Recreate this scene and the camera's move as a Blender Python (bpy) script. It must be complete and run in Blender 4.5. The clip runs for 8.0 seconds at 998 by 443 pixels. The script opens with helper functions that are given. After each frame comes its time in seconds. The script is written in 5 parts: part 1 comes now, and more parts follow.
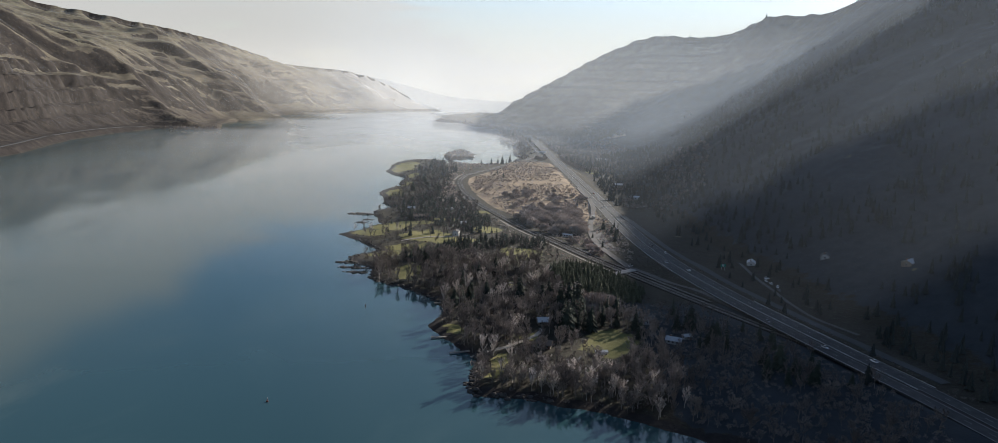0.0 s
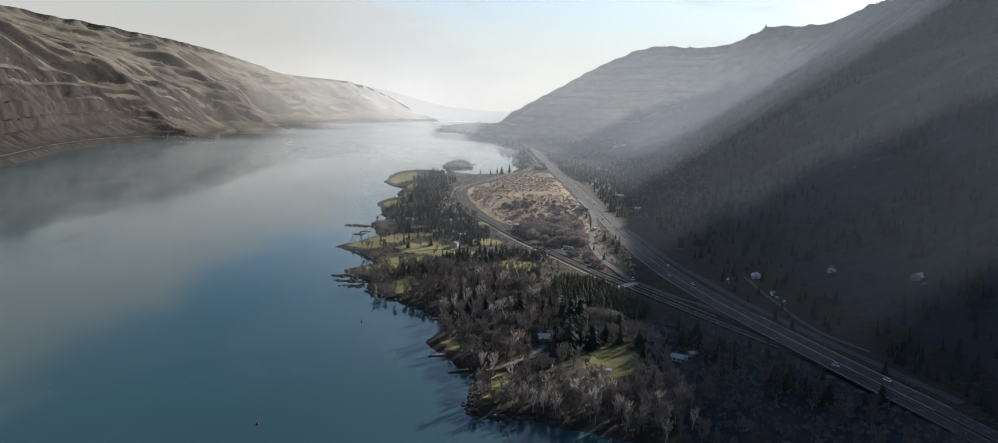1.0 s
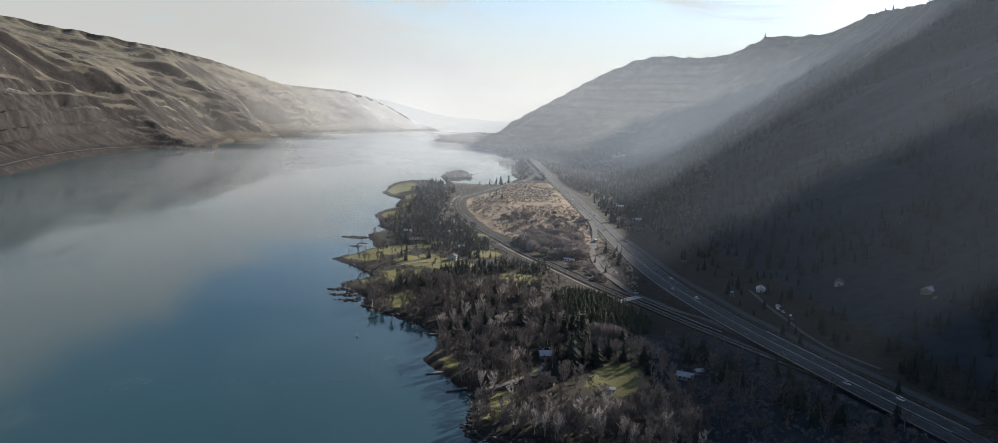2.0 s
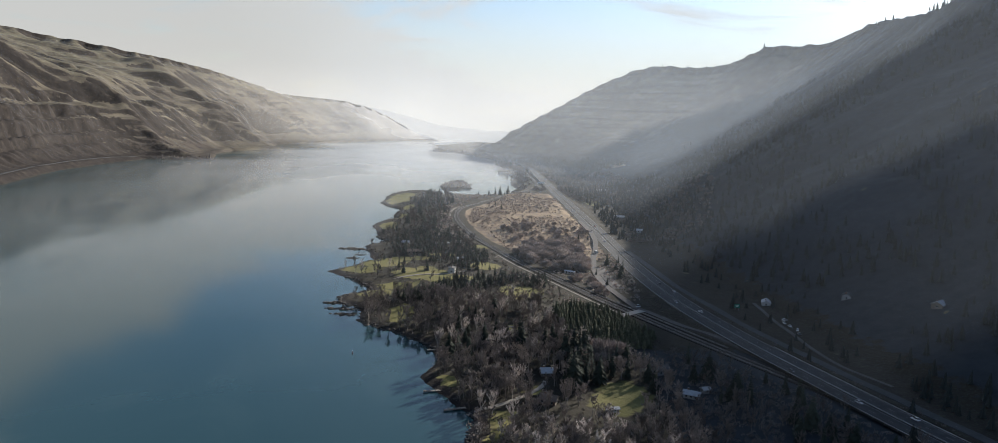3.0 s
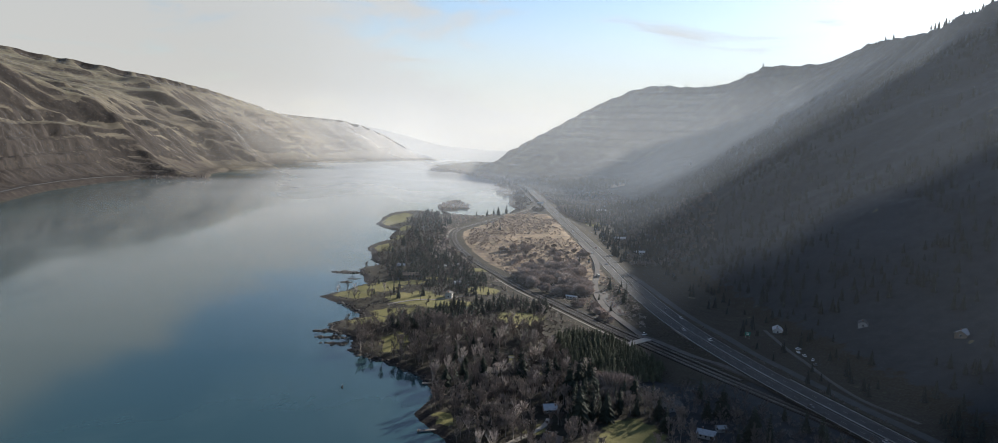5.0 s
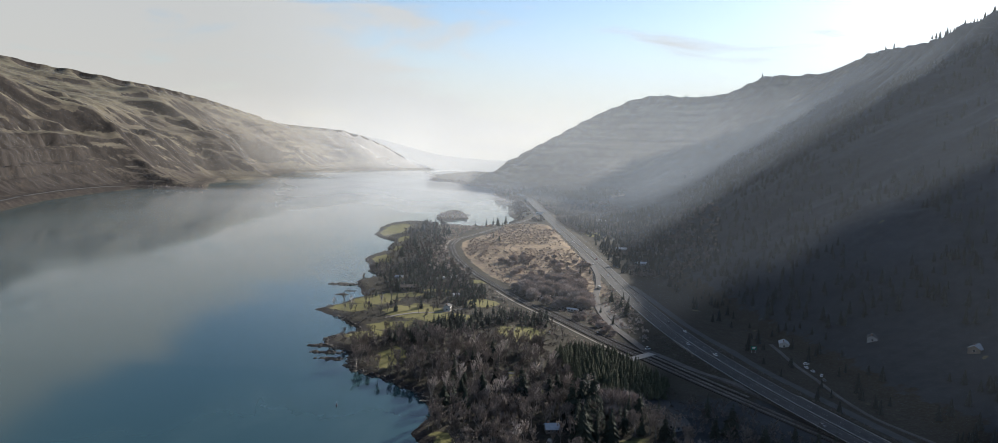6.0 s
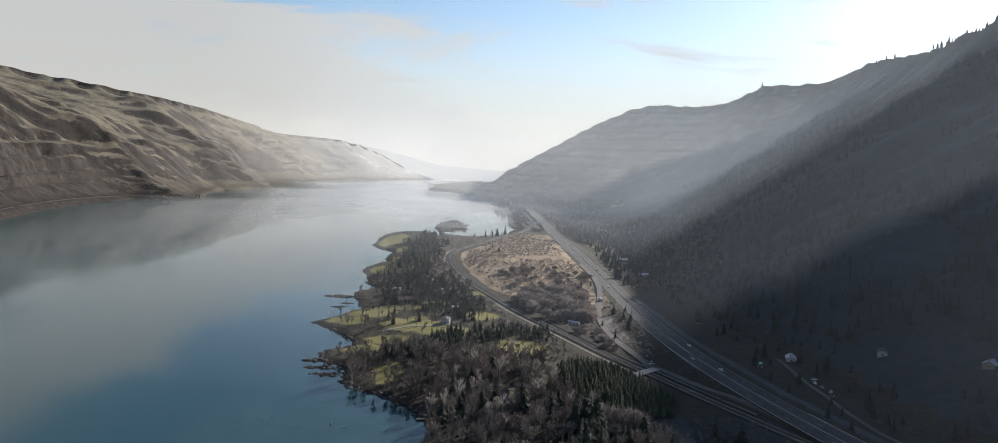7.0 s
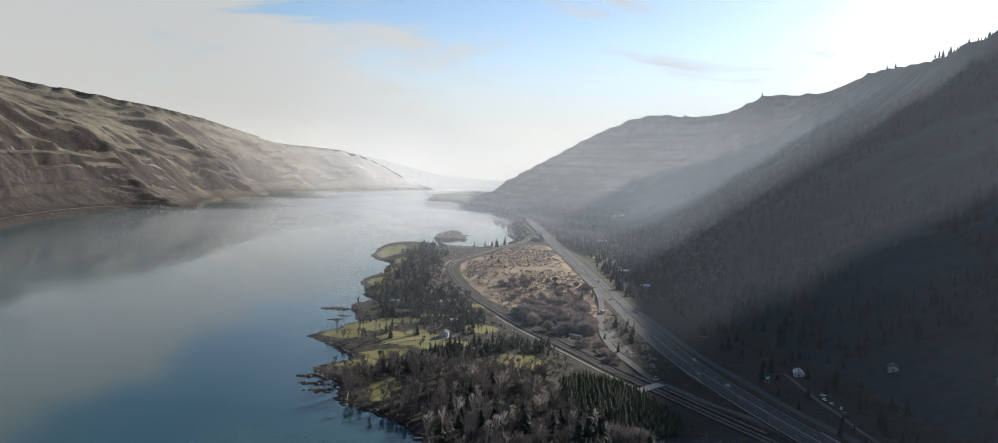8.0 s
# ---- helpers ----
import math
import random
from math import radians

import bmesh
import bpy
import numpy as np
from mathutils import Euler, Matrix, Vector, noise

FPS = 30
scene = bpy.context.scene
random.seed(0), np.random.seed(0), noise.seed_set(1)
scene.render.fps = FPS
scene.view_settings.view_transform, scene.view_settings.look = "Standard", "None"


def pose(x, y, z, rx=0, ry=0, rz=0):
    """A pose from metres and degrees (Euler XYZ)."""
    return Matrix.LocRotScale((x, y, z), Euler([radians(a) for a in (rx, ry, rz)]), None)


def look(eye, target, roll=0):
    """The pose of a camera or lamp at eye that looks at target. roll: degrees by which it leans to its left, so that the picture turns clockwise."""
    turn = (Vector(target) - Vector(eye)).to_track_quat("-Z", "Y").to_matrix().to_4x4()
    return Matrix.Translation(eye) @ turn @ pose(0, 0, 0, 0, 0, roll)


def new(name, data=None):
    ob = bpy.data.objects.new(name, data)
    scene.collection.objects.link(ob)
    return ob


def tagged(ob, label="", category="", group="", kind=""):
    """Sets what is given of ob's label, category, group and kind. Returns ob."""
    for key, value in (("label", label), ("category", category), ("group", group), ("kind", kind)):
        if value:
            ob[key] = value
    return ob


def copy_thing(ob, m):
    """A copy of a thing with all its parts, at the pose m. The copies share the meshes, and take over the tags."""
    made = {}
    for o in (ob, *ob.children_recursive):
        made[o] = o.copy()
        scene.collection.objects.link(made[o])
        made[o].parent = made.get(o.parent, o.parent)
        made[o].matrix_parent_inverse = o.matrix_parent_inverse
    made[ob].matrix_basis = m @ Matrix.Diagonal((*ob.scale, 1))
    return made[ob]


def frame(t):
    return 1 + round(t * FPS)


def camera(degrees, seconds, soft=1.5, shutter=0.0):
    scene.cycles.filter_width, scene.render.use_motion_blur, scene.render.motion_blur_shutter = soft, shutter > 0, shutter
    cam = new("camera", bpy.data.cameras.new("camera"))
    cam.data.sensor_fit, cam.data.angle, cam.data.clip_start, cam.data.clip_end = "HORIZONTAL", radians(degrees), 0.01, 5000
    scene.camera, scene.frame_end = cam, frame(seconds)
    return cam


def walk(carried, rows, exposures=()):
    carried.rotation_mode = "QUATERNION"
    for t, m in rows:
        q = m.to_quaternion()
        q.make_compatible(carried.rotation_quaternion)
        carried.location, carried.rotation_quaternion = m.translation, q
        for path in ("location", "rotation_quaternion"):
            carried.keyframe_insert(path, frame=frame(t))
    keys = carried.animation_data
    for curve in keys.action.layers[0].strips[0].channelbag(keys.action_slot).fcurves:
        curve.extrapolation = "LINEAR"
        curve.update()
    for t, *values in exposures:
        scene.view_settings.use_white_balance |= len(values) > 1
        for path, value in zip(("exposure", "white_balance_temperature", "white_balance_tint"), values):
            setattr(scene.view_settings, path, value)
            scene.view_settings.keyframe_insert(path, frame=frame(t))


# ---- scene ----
# ---- camera and path ----
cam = camera(72.0, 8.0, soft=0.65)
ROLL = 2.6
ROWS = [
    (0.0, 0.00, 0.00, 150.00, -10.680, 0.000),
    (0.5, -0.26, 6.16, 150.00, -10.271, -0.017),
    (1.0, -0.53, 12.32, 149.99, -9.865, -0.037),
    (1.5, -0.79, 18.48, 149.99, -9.460, -0.059),
    (3.0, -1.59, 36.96, 149.98, -8.252, -0.134),
    (3.5, -1.85, 43.12, 149.97, -7.851, -0.161),
    (4.0, -2.11, 49.28, 149.97, -7.450, -0.187),
    (4.5, -2.38, 55.44, 149.97, -7.048, -0.213),
    (6.0, -3.17, 73.92, 149.95, -5.840, -0.283),
    (6.5, -3.44, 80.09, 149.95, -5.435, -0.302),
    (7.0, -3.70, 86.25, 149.95, -5.029, -0.318),
    (7.5, -3.96, 92.41, 149.94, -4.620, -0.330),
    (8.0, -4.23, 98.57, 149.94, -4.210, -0.339),
]
walk(cam, [(t, pose(x, y, z, 90 + pitch, 0, yaw) @ pose(0, 0, 0, 0, 0, ROLL)) for t, x, y, z, pitch, yaw in ROWS],
     exposures=[(0.0, 1.06, 6130, 9), (8.0, 1.06, 6130, 9)])

# ---- world, sun, exposure ----
SUN_BEARING, SUN_HEIGHT = 43.5, 21.1          # degrees right of north (+y), degrees up
SKY_STRENGTH = 0.062
HAZE_SKY, CLOUD_WHITE, CLOUD_SHIFT = (5.0, 4.75, 4.25, 1), (4.85, 4.65, 4.3, 1), (0.3, 0.0, 0.0)

world = bpy.data.worlds.new("sky")
scene.world = world
world.use_nodes = True


def build_sky():
    """Clear winter sky, milky towards the horizon, with thin drifting cloud."""
    nt = world.node_tree
    nt.nodes.clear()

    def node(kind, **props):
        n = nt.nodes.new("ShaderNode" + kind)
        for k, v in props.items():
            n.inputs[k].default_value = v
        return n

    def link(a, b):
        nt.links.new(a, b)
    sky = node("TexSky")
    sky.sky_type = "NISHITA"
    sky.sun_disc = False
    sky.sun_elevation = radians(SUN_HEIGHT)
    sky.sun_rotation = radians(SUN_BEARING)
    sky.altitude = 100
    sky.air_density, sky.dust_density, sky.ozone_density = 1.0, 0.5, 2.0
    where = node("TexCoord").outputs["Generated"]
    split = node("SeparateXYZ")
    link(where, split.inputs[0])
    up = node("MapRange")
    up.interpolation_type = "SMOOTHERSTEP"
    up.inputs["From Min"].default_value, up.inputs["From Max"].default_value = 0.0, 0.24
    up.inputs["To Min"].default_value, up.inputs["To Max"].default_value = 1.0, 0.0
    link(split.outputs["Z"], up.inputs["Value"])
    milk = node("Mix")
    milk.data_type = "RGBA"
    milk.inputs[7].default_value = HAZE_SKY
    link(up.outputs[0], milk.inputs["Factor"])
    link(sky.outputs[0], milk.inputs[6])
    # cloud: drawn out sheets, seen by direction over the height above the horizon
    lift = node("Math")
    lift.operation = "ADD"
    lift.inputs[1].default_value = 0.16
    link(split.outputs["Z"], lift.inputs[0])
    flat = node("VectorMath")
    flat.operation = "DIVIDE"
    link(where, flat.inputs[0])
    link(lift.outputs[0], flat.inputs[1])
    stretch = node("Mapping")
    stretch.inputs["Scale"].default_value = (0.55, 0.8, 0.0)
    stretch.inputs["Rotation"].default_value = (0, 0, radians(28))
    stretch.inputs["Location"].default_value = CLOUD_SHIFT
    link(flat.outputs[0], stretch.inputs["Vector"])
    puff = node("TexNoise", Scale=1.7, Detail=7.0, Roughness=0.6, Distortion=0.6)
    link(stretch.outputs[0], puff.inputs["Vector"])
    thick = node("MapRange")
    thick.interpolation_type = "SMOOTHSTEP"
    thick.inputs["From Min"].default_value, thick.inputs["From Max"].default_value = 0.43, 0.58
    thick.inputs["To Max"].default_value = 0.9
    bank = node("MapRange")
    bank.interpolation_type = "SMOOTHSTEP"
    bank.inputs["From Min"].default_value, bank.inputs["From Max"].default_value = 0.17, -0.07
    bank.inputs["To Min"].default_value, bank.inputs["To Max"].default_value = -0.11, 0.13
    lean = node("Math")
    lean.operation = "MULTIPLY_ADD"
    lean.inputs[1].default_value = 1.75
    link(split.outputs["Z"], lean.inputs[0])
    link(split.outputs["X"], lean.inputs[2])
    link(lean.outputs[0], bank.inputs["Value"])
    heap = node("Math")
    heap.operation = "ADD"
    link(puff.outputs["Fac"], heap.inputs[0])
    link(bank.outputs[0], heap.inputs[1])
    link(heap.outputs[0], thick.inputs["Value"])
    cloud = node("Mix")
    cloud.data_type = "RGBA"
    cloud.inputs[7].default_value = CLOUD_WHITE
    clear = node("MapRange")
    clear.inputs["From Min"].default_value, clear.inputs["From Max"].default_value = 0.3, 0.7
    clear.inputs["To Min"].default_value, clear.inputs["To Max"].default_value = 1.0, 0.15
    link(split.outputs["Z"], clear.inputs["Value"])
    veil = node("Math")
    veil.operation = "MULTIPLY"
    link(thick.outputs[0], veil.inputs[0])
    link(clear.outputs[0], veil.inputs[1])
    link(veil.outputs[0], cloud.inputs["Factor"])
    link(milk.outputs[2], cloud.inputs[6])
    bg = node("Background", Strength=SKY_STRENGTH)
    out = node("OutputWorld")
    link(cloud.outputs[2], bg.inputs["Color"])
    link(bg.outputs[0], out.inputs["Surface"])


build_sky()
sun_data = bpy.data.lights.new("sun", "SUN")
sun_data.energy, sun_data.angle, sun_data.color = 5.0, radians(1.3), (1.0, 0.89, 0.75)
sun = new("sun", sun_data)
sun_way = Vector((math.sin(radians(SUN_BEARING)) * math.cos(radians(SUN_HEIGHT)), math.cos(radians(SUN_BEARING)) * math.cos(radians(SUN_HEIGHT)), math.sin(radians(SUN_HEIGHT))))
sun.matrix_world = look(sun_way * 900, (0, 0, 0))


# ---- materials ----
class Mat:
    """A node material in the making."""

    def __init__(self, name):
        self.m = bpy.data.materials.new(name)
        self.m.use_nodes = True
        self.nt = self.m.node_tree
        self.bsdf = self.nt.nodes["Principled BSDF"]

    def node(self, kind, **sockets):
        n = self.nt.nodes.new("ShaderNode" + kind)
        for k, v in sockets.items():
            self.put(n.inputs[k.replace("_", " ")], v)
        return n

    def put(self, socket, v):
        if isinstance(v, bpy.types.NodeSocket):
            self.nt.links.new(v, socket)
        else:
            socket.default_value = (*v, 1.0) if isinstance(v, tuple) and len(v) == 3 and socket.type == "RGBA" else v

    def where(self):
        return self.node("TexCoord").outputs["Object"]

    def world_where(self):
        return self.node("NewGeometry").outputs["Position"]

    def stretch(self, v, scale):
        n = self.node("Mapping", Vector=v)
        n.inputs["Scale"].default_value = scale
        return n.outputs[0]

    def noise(self, v, scale, detail=4.0, rough=0.55, warp=0.0):
        return self.node("TexNoise", Vector=v, Scale=scale, Detail=detail, Roughness=rough, Distortion=warp).outputs["Fac"]

    def ramp(self, fac, lo, hi):
        n = self.node("MapRange", Value=fac)
        n.inputs["From Min"].default_value, n.inputs["From Max"].default_value = lo, hi
        return n.outputs[0]

    def math(self, op, a, b=0.0):
        n = self.node("Math")
        n.operation = op
        self.put(n.inputs[0], a)
        self.put(n.inputs[1], b)
        return n.outputs[0]

    def mix(self, fac, a, b):
        n = self.node("Mix")
        n.data_type = "RGBA"
        self.put(n.inputs["Factor"], fac)
        self.put(n.inputs[6], a)
        self.put(n.inputs[7], b)
        return n.outputs[2]

    def attr(self, name):
        n = self.node("Attribute")
        n.attribute_name = name
        return n.outputs["Fac"]

    def bump(self, height, strength, distance):
        return self.node("Bump", Height=height, Strength=strength, Distance=distance).outputs[0]

    def done(self, colour=None, rough=None, normal=None, metal=None, spec=None):
        b = self.bsdf.inputs
        for key, v in (("Base Color", colour), ("Roughness", rough), ("Normal", normal), ("Metallic", metal), ("Specular IOR Level", spec)):
            if v is not None:
                self.put(b[key], v)
        return self.m


def ground_material():
    m = Mat("ground_cover")
    p = m.world_where()
    n1, n2, n3 = m.noise(p, 0.018, 5), m.noise(p, 0.11, 5), m.noise(p, 0.7, 3)
    edge = m.math("ADD", m.math("MULTIPLY", m.math("SUBTRACT", n2, 0.5), 1.3), m.math("MULTIPLY", m.math("SUBTRACT", m.noise(p, 0.045, 3), 0.5), 1.2))

    def mask(name, lo=0.4, hi=0.6):
        return m.ramp(m.math("ADD", m.attr(name), edge), lo, hi)
    earth = m.mix(n2, (0.017, 0.0145, 0.012), (0.046, 0.038, 0.028))
    earth = m.mix(m.ramp(n3, 0.45, 0.7), earth, (0.045, 0.045, 0.030))
    lawn = m.mix(m.ramp(n1, 0.35, 0.65), (0.100, 0.098, 0.036), (0.190, 0.165, 0.070))
    lawn = m.mix(m.ramp(n3, 0.3, 0.75), lawn, (0.135, 0.130, 0.045))
    meadow = m.mix(m.ramp(n2, 0.3, 0.7), (0.15, 0.115, 0.082), (0.33, 0.25, 0.17))
    meadow = m.mix(m.ramp(n3, 0.5, 0.75), meadow, (0.21, 0.175, 0.10))
    meadow = m.mix(m.math('MULTIPLY', m.ramp(m.noise(p, 0.03, 5, 0.65), 0.5, 0.62), 0.6), meadow, (0.12, 0.088, 0.070))
    rock = m.mix(n3, (0.018, 0.016, 0.016), (0.056, 0.048, 0.044))
    # dry grass on the hills, brown brush, thin rock ledges and pale benches
    n0 = m.noise(p, 0.0045, 4, 0.55, 0.5)
    hill = m.mix(m.ramp(n0, 0.35, 0.65), (0.050, 0.042, 0.036), (0.096, 0.084, 0.061))
    hill = m.mix(m.math("MULTIPLY", m.ramp(n1, 0.48, 0.66), 0.6), hill, (0.040, 0.034, 0.031))
    slant = m.noise(m.stretch(p, (0.012, 0.004, 0.02)), 1.0, 5, 0.65, 1.0)
    hill = m.mix(m.math("MULTIPLY", m.ramp(slant, 0.52, 0.66), 0.55), hill, (0.145, 0.128, 0.090))
    strata = m.noise(m.stretch(p, (0.0012, 0.0012, 0.06)), 1.0, 4, 0.6, 0.4)
    hill = m.mix(m.math("MULTIPLY", m.ramp(strata, 0.57, 0.64), 0.6), hill, (0.036, 0.031, 0.029))
    hill = m.mix(m.math("MULTIPLY", m.ramp(strata, 0.40, 0.34), 0.6), hill, (0.165, 0.15, 0.12))
    tuft = m.noise(p, 0.055, 5, 0.7)
    hill = m.mix(m.math("MULTIPLY", m.ramp(tuft, 0.56, 0.66), 0.45), hill, (0.042, 0.036, 0.030))
    pale = m.mix(m.ramp(n0, 0.3, 0.7), (0.095, 0.088, 0.060), (0.160, 0.149, 0.102))
    pale = m.mix(m.math("MULTIPLY", m.ramp(tuft, 0.57, 0.47), 0.25), pale, (0.062, 0.056, 0.042))
    column = m.noise(m.stretch(p, (0.07, 0.07, 0.012)), 1.0, 4, 0.65)
    rock = m.mix(n3, (0.014, 0.012, 0.0115), (0.038, 0.032, 0.029))
    rock = m.mix(m.math("MULTIPLY", m.ramp(column, 0.48, 0.58), 0.7), rock, (0.014, 0.012, 0.012))
    rock = m.mix(m.math("MULTIPLY", m.ramp(tuft, 0.54, 0.64), 0.45), rock, (0.062, 0.052, 0.040))
    # wood floor, its bluish cast carrying the slope's cool shade
    wood = m.mix(n2, (0.018, 0.023, 0.027), (0.042, 0.047, 0.052))
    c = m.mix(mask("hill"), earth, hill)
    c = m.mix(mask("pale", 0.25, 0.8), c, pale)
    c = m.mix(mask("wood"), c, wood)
    c = m.mix(mask("meadow"), c, meadow)
    c = m.mix(mask("lawn"), c, lawn)
    c = m.mix(mask("rock"), c, rock)
    h = m.math("ADD", m.math("MULTIPLY", n3, 0.5), m.math("MULTIPLY", n2, 1.4))
    h = m.math("ADD", h, m.math("MULTIPLY", m.attr("hill"), m.math("MULTIPLY", n1, 5.0)))
    return m.done(c, 0.95, m.bump(h, 0.6, 1.0), spec=0.15)


def water_material():
    m = Mat("river_water")
    p = m.world_where()
    far = m.stretch(p, (1.0, 0.45, 1.0))
    patch = m.noise(far, 0.006, 4, 0.5, 0.6)
    small = m.noise(m.stretch(p, (0.5, 0.3, 1)), 0.5, 3)
    streak = m.noise(m.stretch(p, (0.011, 0.0075, 1)), 1.0, 6, 0.62, 0.7)
    ripple = m.math("MULTIPLY", m.ramp(streak, 0.5, 0.64), m.ramp(patch, 0.42, 0.6))
    rough = m.math("ADD", m.math("MULTIPLY", m.ramp(patch, 0.4, 0.65), 0.07), 0.05)
    rough = m.math("ADD", rough, m.math("MULTIPLY", ripple, 0.10))
    colour = m.mix(patch, (0.014, 0.039, 0.049), (0.028, 0.062, 0.068))
    # ripple streaks lightened in the colour too, imitating sky sheen
    colour = m.mix(m.math("MULTIPLY", ripple, 0.35), colour, (0.052, 0.086, 0.090))
    m.bsdf.inputs["IOR"].default_value = 1.333
    return m.done(colour, rough, m.bump(small, 0.01, 0.15))


# ---- terrain plan (metres) ----
NEAR_SHORE = [(330, -1500), (265, -300), (215, 60), (165, 212), (122, 274), (98, 288), (58, 305), (25, 321), (-9, 325), (-12, 334), (-6, 361), (-18, 386), (-31, 402), (-42, 423), (-33, 445), (-32, 457), (-40, 474), (-56, 491), (-75, 508), (-97, 520), (-106, 542), (-110, 562), (-122, 578), (-129, 597), (-108, 618), (-121, 645), (-141, 669), (-161, 685), (-146, 712), (-128, 748)]
FAR_SHORE = [(-138, 775), (-152, 821), (-132, 860), (-150, 890), (-176, 984), (-156, 1065), (-163, 1149), (-208, 1235), (-211, 1395), (-182, 1466), (-138, 1472), (-108, 1415), (-48, 1412), (18, 1464), (40, 1600), (24, 1700), (30, 1790), (44, 1961), (23, 2041), (-16, 2207), (-7, 2307), (-31, 2500), (-92, 2613), (-150, 2760), (-190, 2895), (-218, 2835), (-302, 2919), (-300, 3372), (-408, 3864), (-340, 4100), (-200, 4850), (3600, 4850), (3600, -1500)]
LEFT_SHORE = [(-760, -1500), (-800, 300), (-864, 1176), (-916, 1352), (-972, 1530), (-1005, 1780), (-1008, 1990), (-893, 2030), (-844, 2070), (-872, 2130), (-955, 2330), (-985, 2570), (-872, 2800), (-960, 2960), (-1040, 3240), (-900, 3500), (-790, 3900), (-620, 4350), (-400, 4850), (-3600, 4850), (-3600, -1500)]
RIGHT_FOOT = [(420, -1500), (340, 0), (275, 300), (245, 480), (225, 650), (212, 900), (205, 1200), (200, 1600), (160, 2000), (95, 2400), (20, 2700), (-120, 2950), (-160, 3200), (-180, 3600), (-100, 4850)]
RIGHT_CREST = [(1500, -1500, 640), (1250, 0, 600), (1060, 700, 540), (940, 950, 492), (812, 1250, 422), (868, 1500, 416), (955, 1830, 448), (1030, 2060, 476), (1041, 2355, 458), (940, 2600, 464), (890, 2748, 424), (808, 2885, 406), (632, 3035, 418), (490, 3147, 369), (302, 3180, 262), (125, 3300, 155), (24, 3450, 88), (300, 4000, 120), (700, 4850, 160)]
LEFT_CREST = [(-2300, -1500, 520), (-2300, 600, 520), (-2150, 1700, 460), (-1874, 2700, 422), (-1732, 2850, 399), (-1561, 3000, 372), (-1450, 3350, 348), (-1345, 3900, 286), (-1283, 4150, 254), (-1010, 4480, 238), (-860, 4640, 200), (-740, 4740, 140), (-660, 4800, 90), (-600, 4850, 50)]
HIGHWAY = [(272, 140), (245, 240), (223, 325), (206, 380), (193, 424), (177, 480), (162, 545), (151, 610), (143, 700), (139, 800), (137, 900), (134, 1000), (127, 1210), (117, 1500), (105, 1890), (88, 2250), (40, 2600)]
RAIL = [(266, 240), (230, 325), (195, 400), (166, 452), (135, 508), (108, 560), (87, 600), (62, 655), (44, 694), (24, 738), (-1, 806), (-26, 876), (-47, 960), (-61, 1040), (-66, 1110), (-61, 1172), (-47, 1216), (-30, 1266), (-8, 1335), (16, 1402), (50, 1490), (86, 1640), (84, 1850), (66, 2200)]


def hash2(ix, iy, seed):
    h = (ix.astype(np.int64) * 374761393 + iy.astype(np.int64) * 668265263 + seed * 974634777) & 0xFFFFFFFF
    h = ((h ^ (h >> 13)) * 1274126177) & 0xFFFFFFFF
    return ((h ^ (h >> 16)) & 0xFFFF) / 65535.0


def value_noise(x, y, seed=0):
    ix, iy = np.floor(x), np.floor(y)
    fx, fy = x - ix, y - iy
    fx, fy = fx * fx * (3 - 2 * fx), fy * fy * (3 - 2 * fy)
    a, b = hash2(ix, iy, seed), hash2(ix + 1, iy, seed)
    c, d = hash2(ix, iy + 1, seed), hash2(ix + 1, iy + 1, seed)
    return (a + (b - a) * fx) * (1 - fy) + (c + (d - c) * fx) * fy


def fbm(x, y, size, octaves=4, seed=0):
    """Noise about 0, roughly -0.5 to 0.5, with its largest forms `size` metres across."""
    total, amp, norm = 0.0, 1.0, 0.0
    for k in range(octaves):
        total = total + amp * (value_noise(x / size * 2 ** k + 17 * k, y / size * 2 ** k - 31 * k, seed + k) - 0.5)
        norm += amp
        amp *= 0.5
    return total / norm


def segment_distance(x, y, line):
    """Distance to a polyline, the share along it in segments, and the side (right of it: positive)."""
    best, along, side = np.full(x.shape, 1e18), np.zeros(x.shape), np.zeros(x.shape)
    for k in range(len(line) - 1):
        (ax, ay), (bx, by) = line[k][:2], line[k + 1][:2]
        dx, dy = bx - ax, by - ay
        s = np.clip(((x - ax) * dx + (y - ay) * dy) / (dx * dx + dy * dy), 0, 1)
        d = (x - ax - s * dx) ** 2 + (y - ay - s * dy) ** 2
        near = d < best
        best = np.where(near, d, best)
        along = np.where(near, k + s, along)
        side = np.where(near, np.sign((x - ax) * dy - (y - ay) * dx), side)
    return np.sqrt(best), along, side


def inside(x, y, polygon):
    odd = np.zeros(x.shape, bool)
    for k in range(len(polygon)):
        (ax, ay), (bx, by) = polygon[k - 1], polygon[k]
        if ay == by:
            continue
        cross = ((ay > y) != (by > y)) & (x < (bx - ax) * (y - ay) / (by - ay) + ax)
        odd ^= cross
    return odd


def spline(line, step=12.0):
    """A smooth line (Catmull-Rom) through plan points, about one point each step."""
    pts = [np.array(p, float) for p in line]
    pts = [2 * pts[0] - pts[1], *pts, 2 * pts[-1] - pts[-2]]
    out = []
    for a, b, c, d in zip(pts, pts[1:], pts[2:], pts[3:]):
        n = max(2, int(np.linalg.norm(c - b) / step))
        for s in np.arange(n) / n:
            out.append(0.5 * (2 * b + (c - a) * s + (2 * a - 5 * b + 4 * c - d) * s * s + (3 * b - a - 3 * c + d) * s ** 3))
    out.append(pts[-2])
    return out


SHORE = NEAR_SHORE + FAR_SHORE
CREST_R, CREST_L = np.array(spline(RIGHT_CREST, 70)), np.array(spline(LEFT_CREST, 90))
